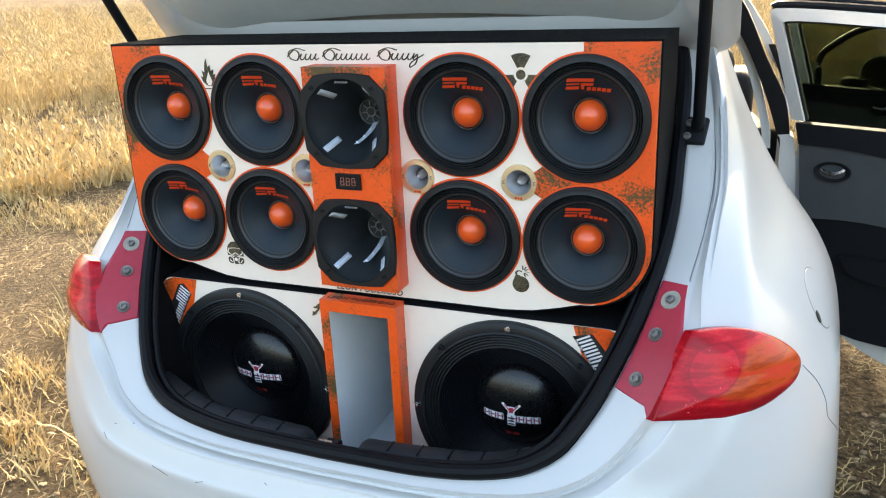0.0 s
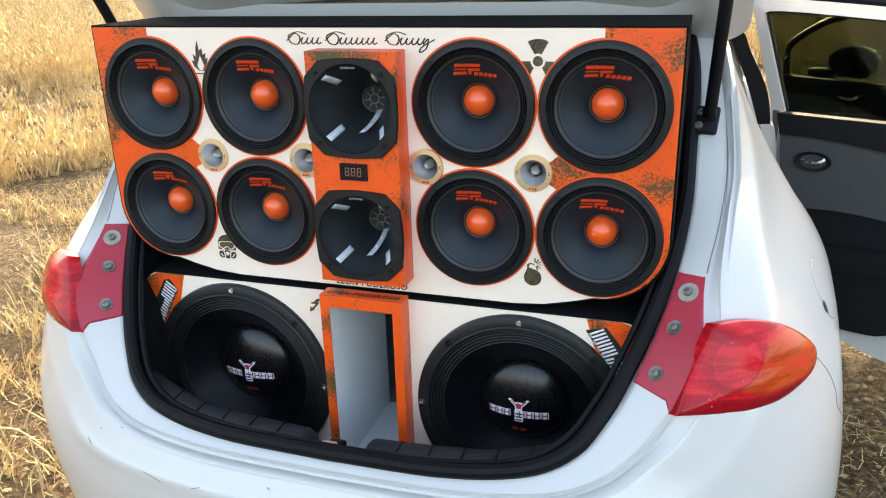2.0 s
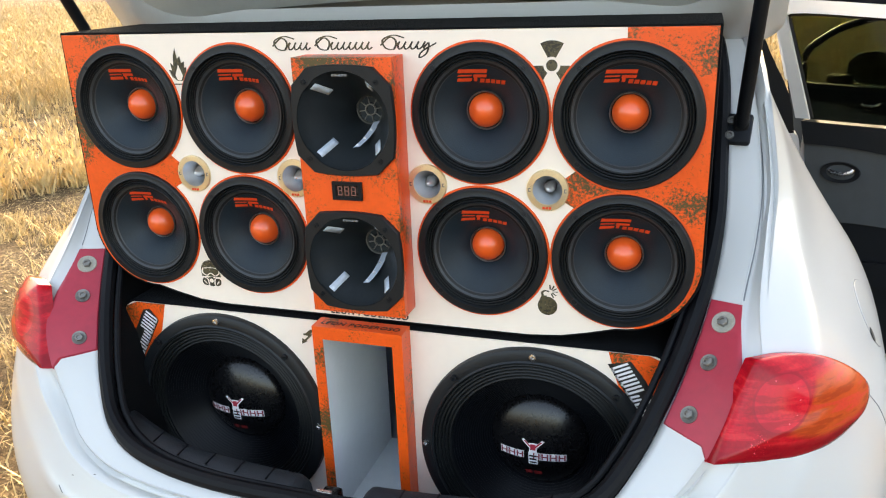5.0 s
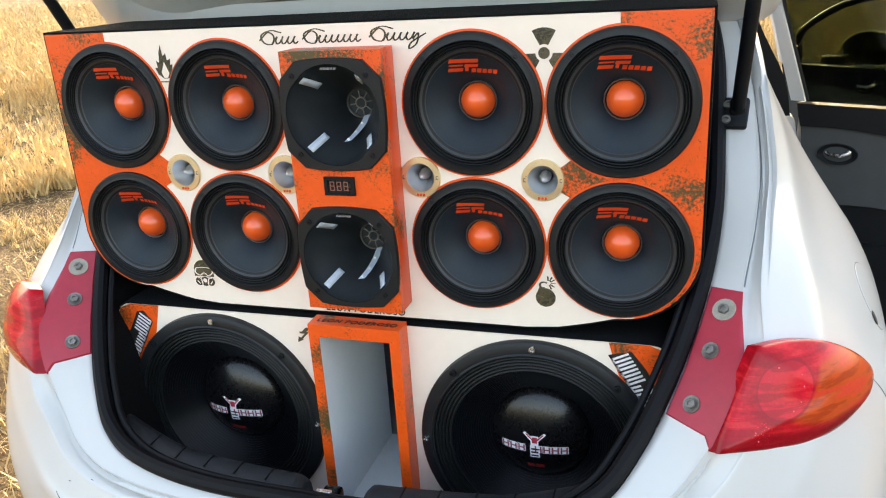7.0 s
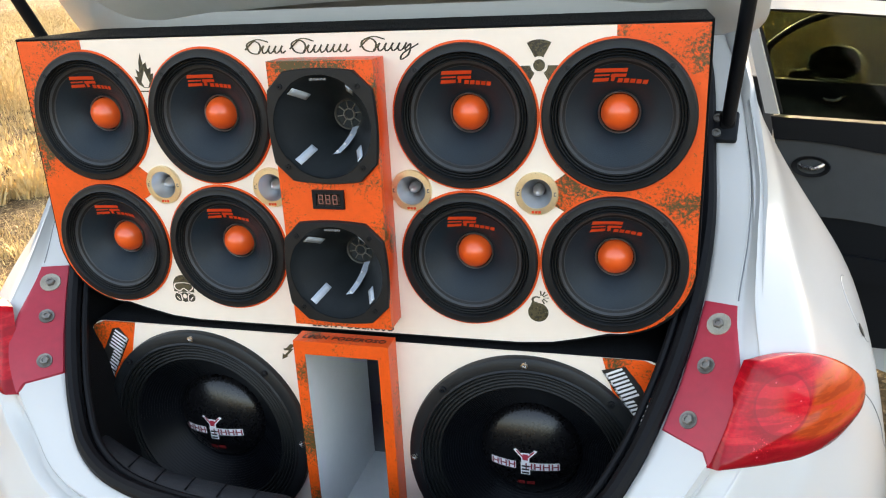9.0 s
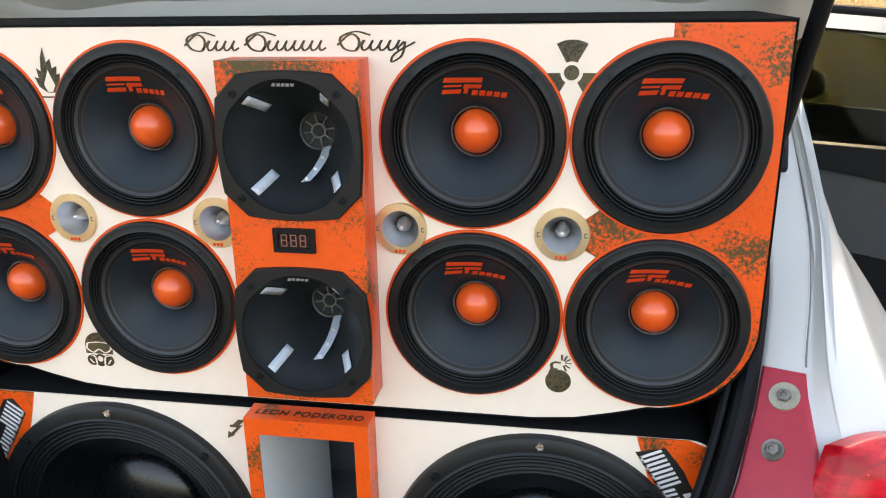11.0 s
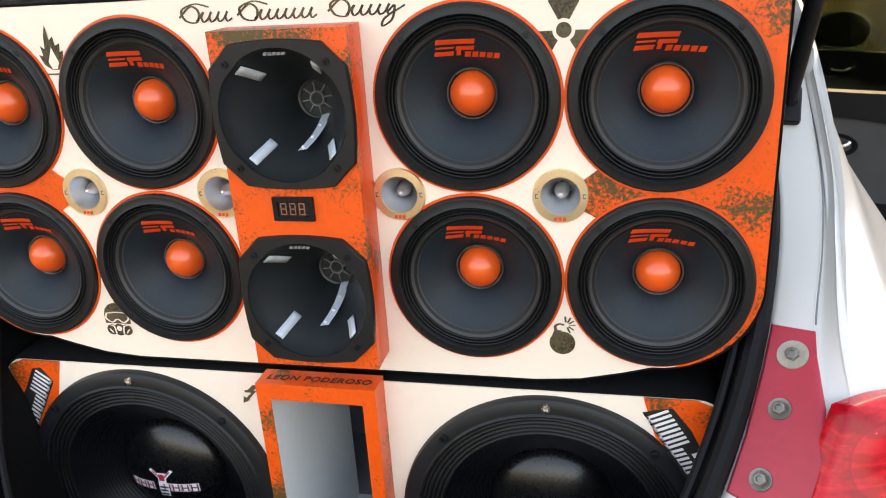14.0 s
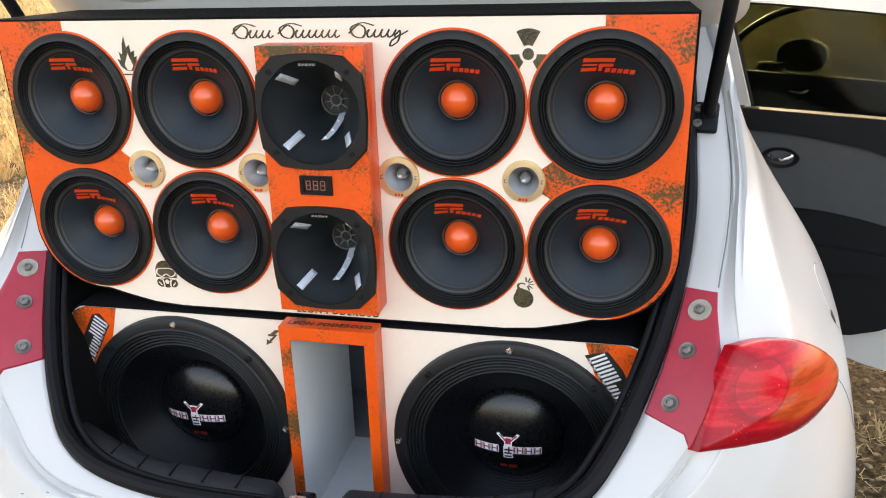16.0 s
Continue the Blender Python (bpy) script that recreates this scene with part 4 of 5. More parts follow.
    # highlights inside the lens, painted as lighter red where the noise is low
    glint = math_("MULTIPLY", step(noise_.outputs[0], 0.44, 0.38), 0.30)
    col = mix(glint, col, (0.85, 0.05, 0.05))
    # sparkle low on the lens, painted as bright red dots
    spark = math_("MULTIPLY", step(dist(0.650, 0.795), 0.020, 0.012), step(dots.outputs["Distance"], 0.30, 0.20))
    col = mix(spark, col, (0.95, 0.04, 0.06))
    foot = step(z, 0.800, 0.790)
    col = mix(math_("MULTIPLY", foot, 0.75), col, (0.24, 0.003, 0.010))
    nt.links.new(col, b.inputs["Base Color"])
    return m


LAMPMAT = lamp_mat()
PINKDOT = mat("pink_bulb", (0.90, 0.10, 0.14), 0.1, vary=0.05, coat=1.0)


def lamp_lens(s, n):
    """A smooth bulging lens over the lamp's outline that stays clear of the body."""
    tip0, tip1 = LAMP[0], LAMP[-1]
    arc = spline(LAMP, 60)
    left = [Vector(tip1).lerp(Vector(tip0), i / 14) for i in range(1, 14)]
    pts = [Vector((s * p.x, p.y, p.z)) for p in arc + left]
    m = len(pts)
    gap = [max(0.0, (onto(p, n, 0) - p).dot(n)) for p in pts]
    gap = [sum(gap[(i + k) % m] for k in range(-9, 10)) / 19 + 0.003 for i in range(m)]
    rim = [p + n * g for p, g in zip(pts, gap)]
    c = sum(rim, Vector()) / m
    d = 0.012
    for p in rim:
        for f in (0.2, 0.4, 0.6, 0.8):
            q = c.lerp(p, f)
            d = max(d, ((onto(q, n, 0) - q).dot(n) + 0.004) / (1 - f**2.4))
    d = min(d, 0.045)
    rows = [[p - n * 0.02 for p in rim], rim]
    for k in range(20):
        f = 0.992 * (1 - k / 20)
        rows.append([c.lerp(p, f) + n * (d * (1 - f**2.4) + 0.003) for p in rim])
    bm = loft(rows, True)
    last = list(bm.verts)[-m:]
    tip = bm.verts.new(c + n * (d + 0.003))
    for a, b in zip(last, last[1:] + last[:1]):
        bm.faces.new((a, b, tip))
    return bm


for s in (1, -1):
    n = Vector((s * LN[0], LN[1], LN[2])).normalized()
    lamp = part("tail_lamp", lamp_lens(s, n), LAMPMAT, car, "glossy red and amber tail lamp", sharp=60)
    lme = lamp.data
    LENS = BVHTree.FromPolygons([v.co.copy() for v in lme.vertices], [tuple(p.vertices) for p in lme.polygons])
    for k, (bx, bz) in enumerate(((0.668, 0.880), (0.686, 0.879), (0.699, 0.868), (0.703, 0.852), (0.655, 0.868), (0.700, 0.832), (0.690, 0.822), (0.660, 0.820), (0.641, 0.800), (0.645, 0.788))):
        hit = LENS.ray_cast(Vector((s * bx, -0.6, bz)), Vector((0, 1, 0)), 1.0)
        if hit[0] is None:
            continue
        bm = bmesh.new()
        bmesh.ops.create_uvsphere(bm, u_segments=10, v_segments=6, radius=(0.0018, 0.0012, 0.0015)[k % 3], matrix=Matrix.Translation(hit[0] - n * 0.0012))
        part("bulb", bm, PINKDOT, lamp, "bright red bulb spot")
    fn = Vector((s * 0.35, -0.70, 0.62)).normalized()
    fl = part("lamp_bracket", body_patch(flip(FLANGE, s), fn, 0.0045, -0.001, 9), REDPAINT, car, "dull red lamp bracket plate")
    for (x, y, z), big in (((0.592, 0.004, 0.913), 1.35), ((0.579, -0.050, 0.873), 1.0), ((0.552, -0.093, 0.803), 1.0)):
        hit = BODY.ray_cast(Vector((s * x, y, z)) + fn * 0.15, -fn, 0.4)
        bn = hit[1] if hit[1].dot(fn) > 0 else -hit[1]
        p = hit[0] + bn * 0.0048
        q = bn.to_track_quat("-Y", "Z").to_matrix().to_4x4()
        part("washer", lathe([(0.0135 * big, -0.001), (0.0130 * big, 0.0008), (0.0105 * big, 0.0003), (0.009 * big, -0.0006), (0, -0.0006)], 24), WASHER if big > 1 else STEEL, fl, m=Matrix.Translation(p) @ q)
        part("bolt", lathe([(0.0082, -0.001), (0.0080, 0.005), (0.0068, 0.006), (0.0042, 0.0062), (0.0035, 0.0035), (0, 0.0035)], 6), STEEL, fl, "weathered steel bolt", m=Matrix.Translation(p) @ q, smooth=False)

# fuel flap, scribed as a thin raised skin with a dark gap round it
FLAPN = (0.87, -0.19, 0.46)
flap = [(0.85, 0.280 + 0.062 * math.cos(a), 0.841 + 0.069 * math.sin(a)) for a in (2 * math.pi * i / 40 for i in range(40))]
part("fuel_flap_gap", body_patch(flap, FLAPN, 0.0004, 0.0, 5), GREYPRINT, car)
inner = [(x, 0.280 + (y - 0.280) * 0.972, 0.841 + (z - 0.841) * 0.972) for x, y, z in flap]
part("fuel_flap", body_patch(inner, FLAPN, 0.0012, 0.0005, 5), PAINT, car, "white fuel flap")
notch = [(0.848, 0.226 + 0.008 * math.cos(a), 0.822 + 0.015 * math.sin(a)) for a in (2 * math.pi * i / 12 for i in range(12))]
part("flap_notch", body_patch(notch, FLAPN, 0.0020, 0.0008, 3), BLACKPRINT, car, "dark finger notch")

# gutters beside the opening, scratches on the bumper
for s in (1, -1):
    fold = [(0.622, 0.020, 0.950), (0.640, 0.094, 1.031), (0.647, 0.177, 1.114), (0.636, 0.25, 1.20), (0.622, 0.313, 1.274)]
    line = [onto(Vector((s * p.x, p.y, p.z)), Vector((s * 0.4, -0.6, 0.7)).normalized(), 0.0004) for p in spline(fold, 26)]
    part("gutter_seam", tube(line, 0.0013, 6), GREYPRINT, car)
for k, (x, z, l, a) in enumerate(((-0.515, 0.62, 0.02, 50), (-0.35, 0.565, 0.045, 20), (-0.49, 0.655, 0.006, 0), (0.30, 0.56, 0.02, 80), (0.43, 0.655, 0.012, 30), (-0.44, 0.665, 0.005, 10), (-0.25, 0.56, 0.02, -20), (0.05, 0.575, 0.015, 10), (-0.10, 0.59, 0.008, 40))):
    c = Vector((x, -0.3, z))
    d = Vector((math.cos(radians(a)), 0, math.sin(radians(-a)))) * l / 2
    p = [onto(c + d * f, Vector((0, -0.8, 0.6)), 0.0004) for f in (-1, -0.3, 0.4, 1)]
    part("scratch", tube(p, 0.0006, 5), BLACKPRINT, car)

# joint between bumper and quarter panel
for s in (1, -1):
    n = Vector((s * 0.92, -0.30, 0.28)).normalized()
    joint = spline([(s * 0.821, 0.077, 0.789), (s * 0.851, 0.105, 0.746), (s * 0.869, 0.117, 0.704), (s * 0.877, 0.110, 0.674), (s * 0.895, 0.150, 0.636), (s * 0.903, 0.180, 0.610)], 26)
    part("panel_joint", tube([onto(p, n, 0.0001) for p in joint], 0.0010, 6), GREYPRINT, car)

# sill trim in two lengths with the latch between
def sill(x0, x1, ridges):
    bm = bmesh.new()
    prof = [(-0.222, 0.600), (-0.220, 0.622), (-0.213, 0.638), (-0.200, 0.646), (-0.180, 0.648), (-0.166, 0.644), (-0.158, 0.634), (-0.154, 0.612), (-0.152, 0.50)]
    xs = [x0 + (x1 - x0) * (0.5 - 0.5 * math.cos(math.pi * i / 32)) for i in range(33)]
    rows = []
    for i, x in enumerate(xs):
        d = min(x - x0, x1 - x)
        drop = 0.012 * max(0.0, 1 - d / 0.014) ** 2
        bend = 0.36 * max(0, abs(x) - 0.28) ** 1.3
        rows.append([bm.verts.new((x, y + bend + 0.1 * x * x, z - 0.006 - drop + 0.13 * x * x + 0.3 * bend)) for y, z in prof])
    for p, q in zip(rows, rows[1:]):
        for a in range(len(prof) - 1):
            bm.faces.new((p[a], p[a + 1], q[a + 1], q[a]))
    bm.faces.new(rows[0])
    bm.faces.new(rows[-1])
    ob = part("sill_trim", bm, SILLTRIM, car, "dark grey ribbed plastic sill trim")
    for r in ridges:
        b = 0.36 * max(0, abs(r) - 0.28) ** 1.3 + 0.1 * r * r
        part("rib", box(r, -0.186 + b, 0.6415 + 0.13 * r * r + 0.3 * (b - 0.1 * r * r), 0.0030, 0.034, 0.0025, 0.0008), RUBBER, ob)


sill(-0.46, -0.058, (-0.36, -0.30, -0.24, -0.18, -0.12))
sill(0.054, 0.46, (0.12, 0.18, 0.24, 0.30, 0.36))
latch = part("boot_latch", box(0.0, 0.0, -0.022, 0.034, 0.040, 0.070, 0.006), GLOSSCAP, car, "glossy black latch block", m=Matrix.Translation((-0.014, -0.176, 0.606)))
part("striker", tube([(-0.009, -0.016, -0.004), (-0.010, -0.018, 0.026), (0.009, -0.018, 0.026), (0.009, -0.016, -0.004)], 0.0052, 8), SILVER, latch, "chromed loop")
part("catch", box(0.0, -0.019, -0.004, 0.012, 0.006, 0.030, 0.002), SILVER, latch, "chromed catch")
part("sill_panel", box(0, -0.165, 0.548, 0.30, 0.10, 0.016, 0.003), PLASTIC, car, "black sill panel")
for s in (1, -1):
    strip = [Vector((s * x - (0.045 if s < 0 else 0), y, z)) for x, y, z in ((0.455, -0.10, 0.70), (0.495, -0.05, 0.78), (0.525, 0.0, 0.87), (0.540, 0.03, 0.93))]
    part("felt_flap", loft([[p + Vector((0, 0, 0)) for p in strip], [p + Vector((s * 0.022, 0.02, 0)) for p in strip], [p + Vector((s * 0.03, 0.12, 0)) for p in strip]]), CARPET, car)
    part("felt_edge", tube([p + Vector((0.0008 * math.sin(2.3 * i), -0.001, 0)) for i, p in enumerate(spline(strip, 24))], 0.0028, 6), PLASTIC, car, "frayed black felt edge")

# ---------------------------------------------------------------- tailgate and struts


def gate_z(y):
    return 1.352 + 0.62 * (0.36 - y) + 1.1 * max(0, 0.30 - y) ** 2


def gate_ring(inset, lift):
    pts = []
    w, y0, y1, r = 0.66 - inset, 0.40 - inset, -0.42 + inset, 0.10
    for cx, cy, a0 in ((w - r, y0 - r, 90), (w - r, y1 + r, 0), (-w + r, y1 + r, -90), (-w + r, y0 - r, -180)):
        for i in range(9):
            a = radians(a0 - 90 * i / 8)
            x, y = cx + r * math.cos(a), cy + r * math.sin(a)
            pts.append(Vector((x, y, gate_z(y) + lift - 0.05 * (x / 0.66) ** 2)))
    return pts


gate = part("tailgate", loft([gate_ring(0.0, 0.05), gate_ring(-0.005, 0.012), gate_ring(0.015, -0.004), gate_ring(0.075, -0.012), gate_ring(0.095, 0.002), gate_ring(0.10, 0.02)], True), PAINT, car, "open white tailgate frame")
glass_bm = loft([[Vector((x, y, gate_z(y) + 0.010 - 0.05 * (x / 0.66) ** 2)) for x in np.linspace(-0.565, 0.565, 31)] for y in np.linspace(0.305, -0.32, 21)])
part("inner_panel", glass_bm, GREY, gate, "smooth grey inner panel")
shell_bm = loft([gate_ring(0.0, 0.05), gate_ring(0.05, 0.085)], True)
shell_bm.faces.new([shell_bm.verts.new(p) for p in gate_ring(0.05, 0.085)])
part("outer_skin", shell_bm, PAINT, gate)

for s in (1, -1):
    st = part("gas_strut", tube([(0, 0, 0.03), (s * 0.010, -0.155, 0.305), (s * 0.010, -0.157, 0.308)], 0.0112, 14), PLASTIC, car, "black gas strut", m=Matrix.Translation((s * 0.606, 0.225, 1.15)))
    part("rod", tube([(s * 0.010, -0.155, 0.305), (s * 0.016, -0.25, 0.475)], 0.005, 10), SILVER, st)
    part("socket", box(0.0, 0.002, 0.030, 0.026, 0.026, 0.044, 0.007), RUBBER, st)
    bn = Vector((-s * 0.10, -0.72, 0.69)).normalized()
    hit = BODY.ray_cast(Vector((s * 0.602, 0.238, 1.163)) + bn * 0.15, -bn, 0.4)
    q = Matrix.Translation(hit[0] - Vector((s * 0.606, 0.225, 1.15))) @ bn.to_track_quat("-Y", "Z").to_matrix().to_4x4()
    part("bracket", box(0, -0.005, 0, 0.046, 0.014, 0.058, 0.005, q), PLASTIC, st, "black bracket")
    for dz in (-0.017, 0.012):
        part("bolt", lathe([(0.0078, 0.011), (0.0075, 0.0155), (0.004, 0.016), (0.003, 0.014), (0, 0.014)], 12), STEEL, st, m=q @ Matrix.Translation((-s * 0.010, 0, dz)))

# ---------------------------------------------------------------- side doors
# Local door axes: u outwards from the hinge, v towards the outer skin, z up.
def door_frame_m(hinge, deg):
    a = radians(deg)
    u = Vector((math.sin(a), -math.cos(a), 0))
    v = Vector((math.cos(a), math.sin(a), 0))
    return Matrix(((u.x, v.x, 0, hinge[0]), (u.y, v.y, 0, hinge[1]), (0, 0, 1, 0), (0, 0, 0, 1)))


def sheet(outline, v0, v1):
    """A slab cut out of the door plane: outline of (u, z)."""
    bm = bmesh.new()
    f = [bm.verts.new((u, -v0, z)) for u, z in outline]
    b = [bm.verts.new((u, -v1, z)) for u, z in outline]
    bm.faces.new(f)
    bm.faces.new(b[::-1])
    n = len(f)
    for i in range(n):
        bm.faces.new((f[i], f[(i + 1) % n], b[(i + 1) % n], b[i]))
    return bm


def curve2(keys, n=16):
    return [(p.x, p.y) for p in spline([(a, b, 0) for a, b in keys], n)]


def make_door(hinge, deg, label, quarter, handle=(0.150, 0.858), drop=0.0):
    L = 0.98
    lower_edge = curve2([(0.02, 0.66), (0.10, 0.44), (0.24, 0.31), (0.45, 0.235), (0.72, 0.22), (L, 0.23)])
    shell = lower_edge + [(L + 0.02, 0.5), (L, 0.97), (0.03, 0.985)]
    d = part("side_door", sheet(shell, -0.075, -0.012), PAINT, car, label, m=Matrix.Translation((0, 0, -drop)) @ door_frame_m(hinge, deg))
    grey_low = [(0.07, 0.700), (0.21, 0.712), (0.337, 0.708), (0.464, 0.686), (0.56, 0.645), (0.70, 0.58), (L - 0.04, 0.55)]
    grey_top = [(0.045, 0.931), (0.16, 0.930), (0.28, 0.917), (0.40, 0.897), (0.53, 0.845), (0.66, 0.790), (L - 0.04, 0.740)]
    inner_low = curve2([(0.05, 0.690), (0.10, 0.46), (0.20, 0.345), (0.37, 0.328), (0.44, 0.347), (0.51, 0.385), (0.58, 0.48), (0.66, 0.57)], 24)
    part("lower_trim", sheet(inner_low + curve2([(u, z - 0.002) for u, z in grey_low[:5]], 18)[::-1], -0.0118, 0.016), DOORBLACK, d, "black lower trim")
    part("armrest_trim", sheet(curve2(grey_low, 20) + curve2(grey_top, 20)[::-1], -0.0118, 0.022), DOORGREY, d, "dark grey cloth trim")
    part("top_trim", sheet(curve2([(u, z + 0.002) for u, z in grey_top], 20) + [(L - 0.01, 0.984), (0.030, 0.998)], -0.0118, 0.030), DOORBLACK, d, "black upper trim")
    part("door_pocket", sheet(curve2([(0.20, 0.60), (0.24, 0.545), (0.34, 0.53), (0.46, 0.55), (0.50, 0.60)], 14) + [(0.42, 0.606), (0.28, 0.606)], 0.0158, 0.034), DOORBLACK, d, "moulded black pocket")
    # handle: an oval dish with a chromed lever
    hm = Matrix.Translation((handle[0], -0.0225, handle[1]))
    dish = lathe([(0.040, -0.001), (0.039, 0.006), (0.033, 0.004), (0.028, -0.0005), (0, -0.0006)], 32)
    dish.transform(Matrix.Diagonal((1.35, 1, 0.78, 1)))
    part("handle_dish", dish, DOORBLACK, d, m=hm)
    part("handle", tube([(-0.028, -0.004, 0.004), (-0.020, -0.010, 0.0), (0.012, -0.012, -0.003), (0.030, -0.009, 0.006), (0.034, -0.006, 0.013)], 0.0052, 8), SILVER, d, "chromed lever", m=hm)
    # window frame: two uprights and a roof rail, leaning in at the top
    top = curve2([(-0.088, 1.312), (-0.062, 1.333), (0.21, 1.317), (0.46, 1.291), (0.70, 1.25), (0.9, 1.19)], 18)
    inner_top = curve2([(-0.044, 1.272), (-0.026, 1.296), (0.212, 1.282), (0.465, 1.257), (0.66, 1.22), (0.84, 1.17)], 18)
    bm = bmesh.new()
    def shift(u, z, v):
        return Vector((u, -v, z))
    ring_o = [(0.005, 1.0)] + top + [(1.0, 0.985)]
    ring_i = [(0.045, 0.999)] + inner_top + [(0.935, 0.984)]
    rows = [[bm.verts.new(shift(u, z, v)) for u, z in r] for r, v in ((ring_o, -0.055), (ring_o, -0.005), (ring_i, 0.0), (ring_i, -0.05))]
    for p, q in zip(rows, rows[1:]):
        for i in range(len(p) - 1):
            bm.faces.new((p[i], p[i + 1], q[i + 1], q[i]))
    part("window_frame", bm, PAINT, d, "white window frame")
    part("frame_seal", tube([shift(u, z + 0.010, -0.03) for u, z in top], 0.012, 8), RUBBER, d, "black roof seal")
    part("glass_seal", tube([shift(u, z, -0.022) for u, z in ring_i], 0.0075, 8), RUBBER, d)
    g = part("window_glass", sheet([(0.040, 0.985)] + inner_top + [(0.935, 0.975)], -0.032, -0.028), TINT_FRONT if quarter else TINT, d, "dark tinted window glass", smooth=False)
    g.visible_shadow = False
    if quarter:
        part("pillar_bar", tube(spline([(0.078, 0.02, 0.98), (0.074, 0.02, 1.10), (0.118, 0.02, 1.156), (0.225, 0.02, 1.222), (0.37, 0.02, 1.262), (0.5, 0.02, 1.285)], 24), 0.014, 8), RUBBER, d, "black slanting pillar bar")
    return d


make_door((0.800, 1.345), 70, "open rear door with black and grey inner trim", False)
front = make_door((0.86, 2.45), 62, "open front door with dark inner trim", True, (0.36, 0.925), 0.033)
# wing mirror on the outer side of the front door
mir = lathe([(0.03, -0.11), (0.085, -0.08), (0.105, -0.03), (0.108, 0.0), (0.100, 0.004), (0.098, -0.004)], 28)
mir.transform(Matrix.Diagonal((1.0, 1.0, 0.68, 1)))
mirror = part("wing_mirror", mir, PAINT, front, "white wing mirror shell", m=Matrix.Translation((0.315, 0.10, 1.050)))
ref = lathe([(0.099, -0.002), (0, -0.003)], 28)
ref.transform(Matrix.Diagonal((1.0, 1.0, 0.68, 1)))
part("mirror_face", ref, mat("mirror_glass", (0.75, 0.78, 0.78), 0.03, 1.0, vary=0.01), front, "mirror glass", m=Matrix.Translation((0.315, 0.10, 1.050)))
part("mirror_foot", box(0.20, 0.08, 1.0, 0.10, 0.06, 0.05, 0.015), RUBBER, front)

# door aperture seen past the rear pillar: black weather strip and pale inner trim
def upright(name, left, right, y0, y1, material, label=""):
    """A curved upright between two edge lines of (x, z)."""
    a, b = curve2(left, 16), curve2(right, 16)
    rows = [[Vector((x, y, z)) for x, z in edge] for edge, y in ((a, y1), (a, y0), (b, y0), (b, y1))]
    return part(name, loft(rows), material, car, label, sharp=50)


upright("door_seal", [(0.56, 1.40), (0.612, 1.301), (0.665, 1.212), (0.730, 1.066), (0.776, 0.931), (0.79, 0.87)], [(0.60, 1.41), (0.656, 1.327), (0.719, 1.191), (0.783, 1.067), (0.806, 0.961), (0.812, 0.87)], 1.345, 1.40, RUBBER, "black middle pillar and weather strip")
upright("pillar_trim", [(0.575, 1.34), (0.620, 1.245), (0.671, 1.136), (0.718, 0.983), (0.73, 0.90)], [(0.59, 1.36), (0.632, 1.27), (0.684, 1.18), (0.744, 0.984), (0.755, 0.90)], 1.385, 1.43, GREY, "pale grey pillar trim")
upright("door_pillar", [(0.772, 0.955), (0.782, 0.91), (0.79, 0.6), (0.78, 0.25)], [(0.806, 0.958), (0.826, 0.91), (0.85, 0.6), (0.83, 0.25)], 1.33, 1.41, PAINT, "white lower door pillar")
upright("front_pillar", [(0.56, 1.36), (0.675, 1.193), (0.735, 1.08), (0.79, 0.956), (0.80, 0.5)], [(0.612, 1.345), (0.714, 1.193), (0.769, 1.08), (0.825, 0.956), (0.84, 0.5)], 2.40, 2.46, PAINT, "white windscreen pillar")
upright("front_seal", [(0.725, 1.135), (0.785, 1.004), (0.825, 0.90)], [(0.752, 1.135), (0.812, 0.99), (0.85, 0.90)], 2.36, 2.39, RUBBER, "black front door seal")
part("sill_rail", tube([(0.80, 0.9, 0.26), (0.81, 1.6, 0.24), (0.80, 2.5, 0.24)], 0.05, 10), PAINT, car)
part("rear_bench", box(0, 1.02, 0.80, 1.22, 0.14, 1.06, 0.05), DOORBLACK, car, "black seat back")
for s in (-1, 1):
    seat = part("front_seat", box(s * 0.36, 1.95, 0.78, 0.50, 0.16, 0.78, 0.06, seg=3), DOORBLACK, car, "black front seat back")
    part("headrest", box(s * 0.36, 1.95, 1.25, 0.27, 0.11, 0.18, 0.04, seg=3), DOORBLACK, seat)
part("dashboard", box(0, 2.75, 0.86, 1.36, 0.36, 0.26, 0.06, seg=3), DOORBLACK, car, "black dashboard")
part("cabin_liner", box(-0.05, 2.1, 0.55, 1.45, 1.5, 0.5, 0.05), DOORBLACK, car)

# wheels
for sx, y in ((1, 0.55), (-1, 0.55), (1, 3.1), (-1, 3.1)):
    w = lathe([(0.20, -0.10), (0.29, -0.10), (0.315, -0.08), (0.318, 0.0), (0.315, 0.08), (0.29, 0.10), (0.20, 0.10), (0.20, -0.10)], 40)
    w.transform(Matrix.Rotation(radians(90), 4, "Z"))
    tyre = part("wheel", w, RUBBER, car, "black tyre", m=Matrix.Translation((sx * 0.74, y, 0.318)))
    rim = lathe([(0.20, -0.06), (0.195, 0.05), (0.15, 0.07), (0.05, 0.085), (0, 0.085)], 32)
    rim.transform(Matrix.Rotation(radians(90 * sx), 4, "Z"))
    part("rim", rim, SILVER, tyre, "silver rim")

# ---------------------------------------------------------------- prints on the boxes
up = Matrix.Translation((0, 0, -0.866))


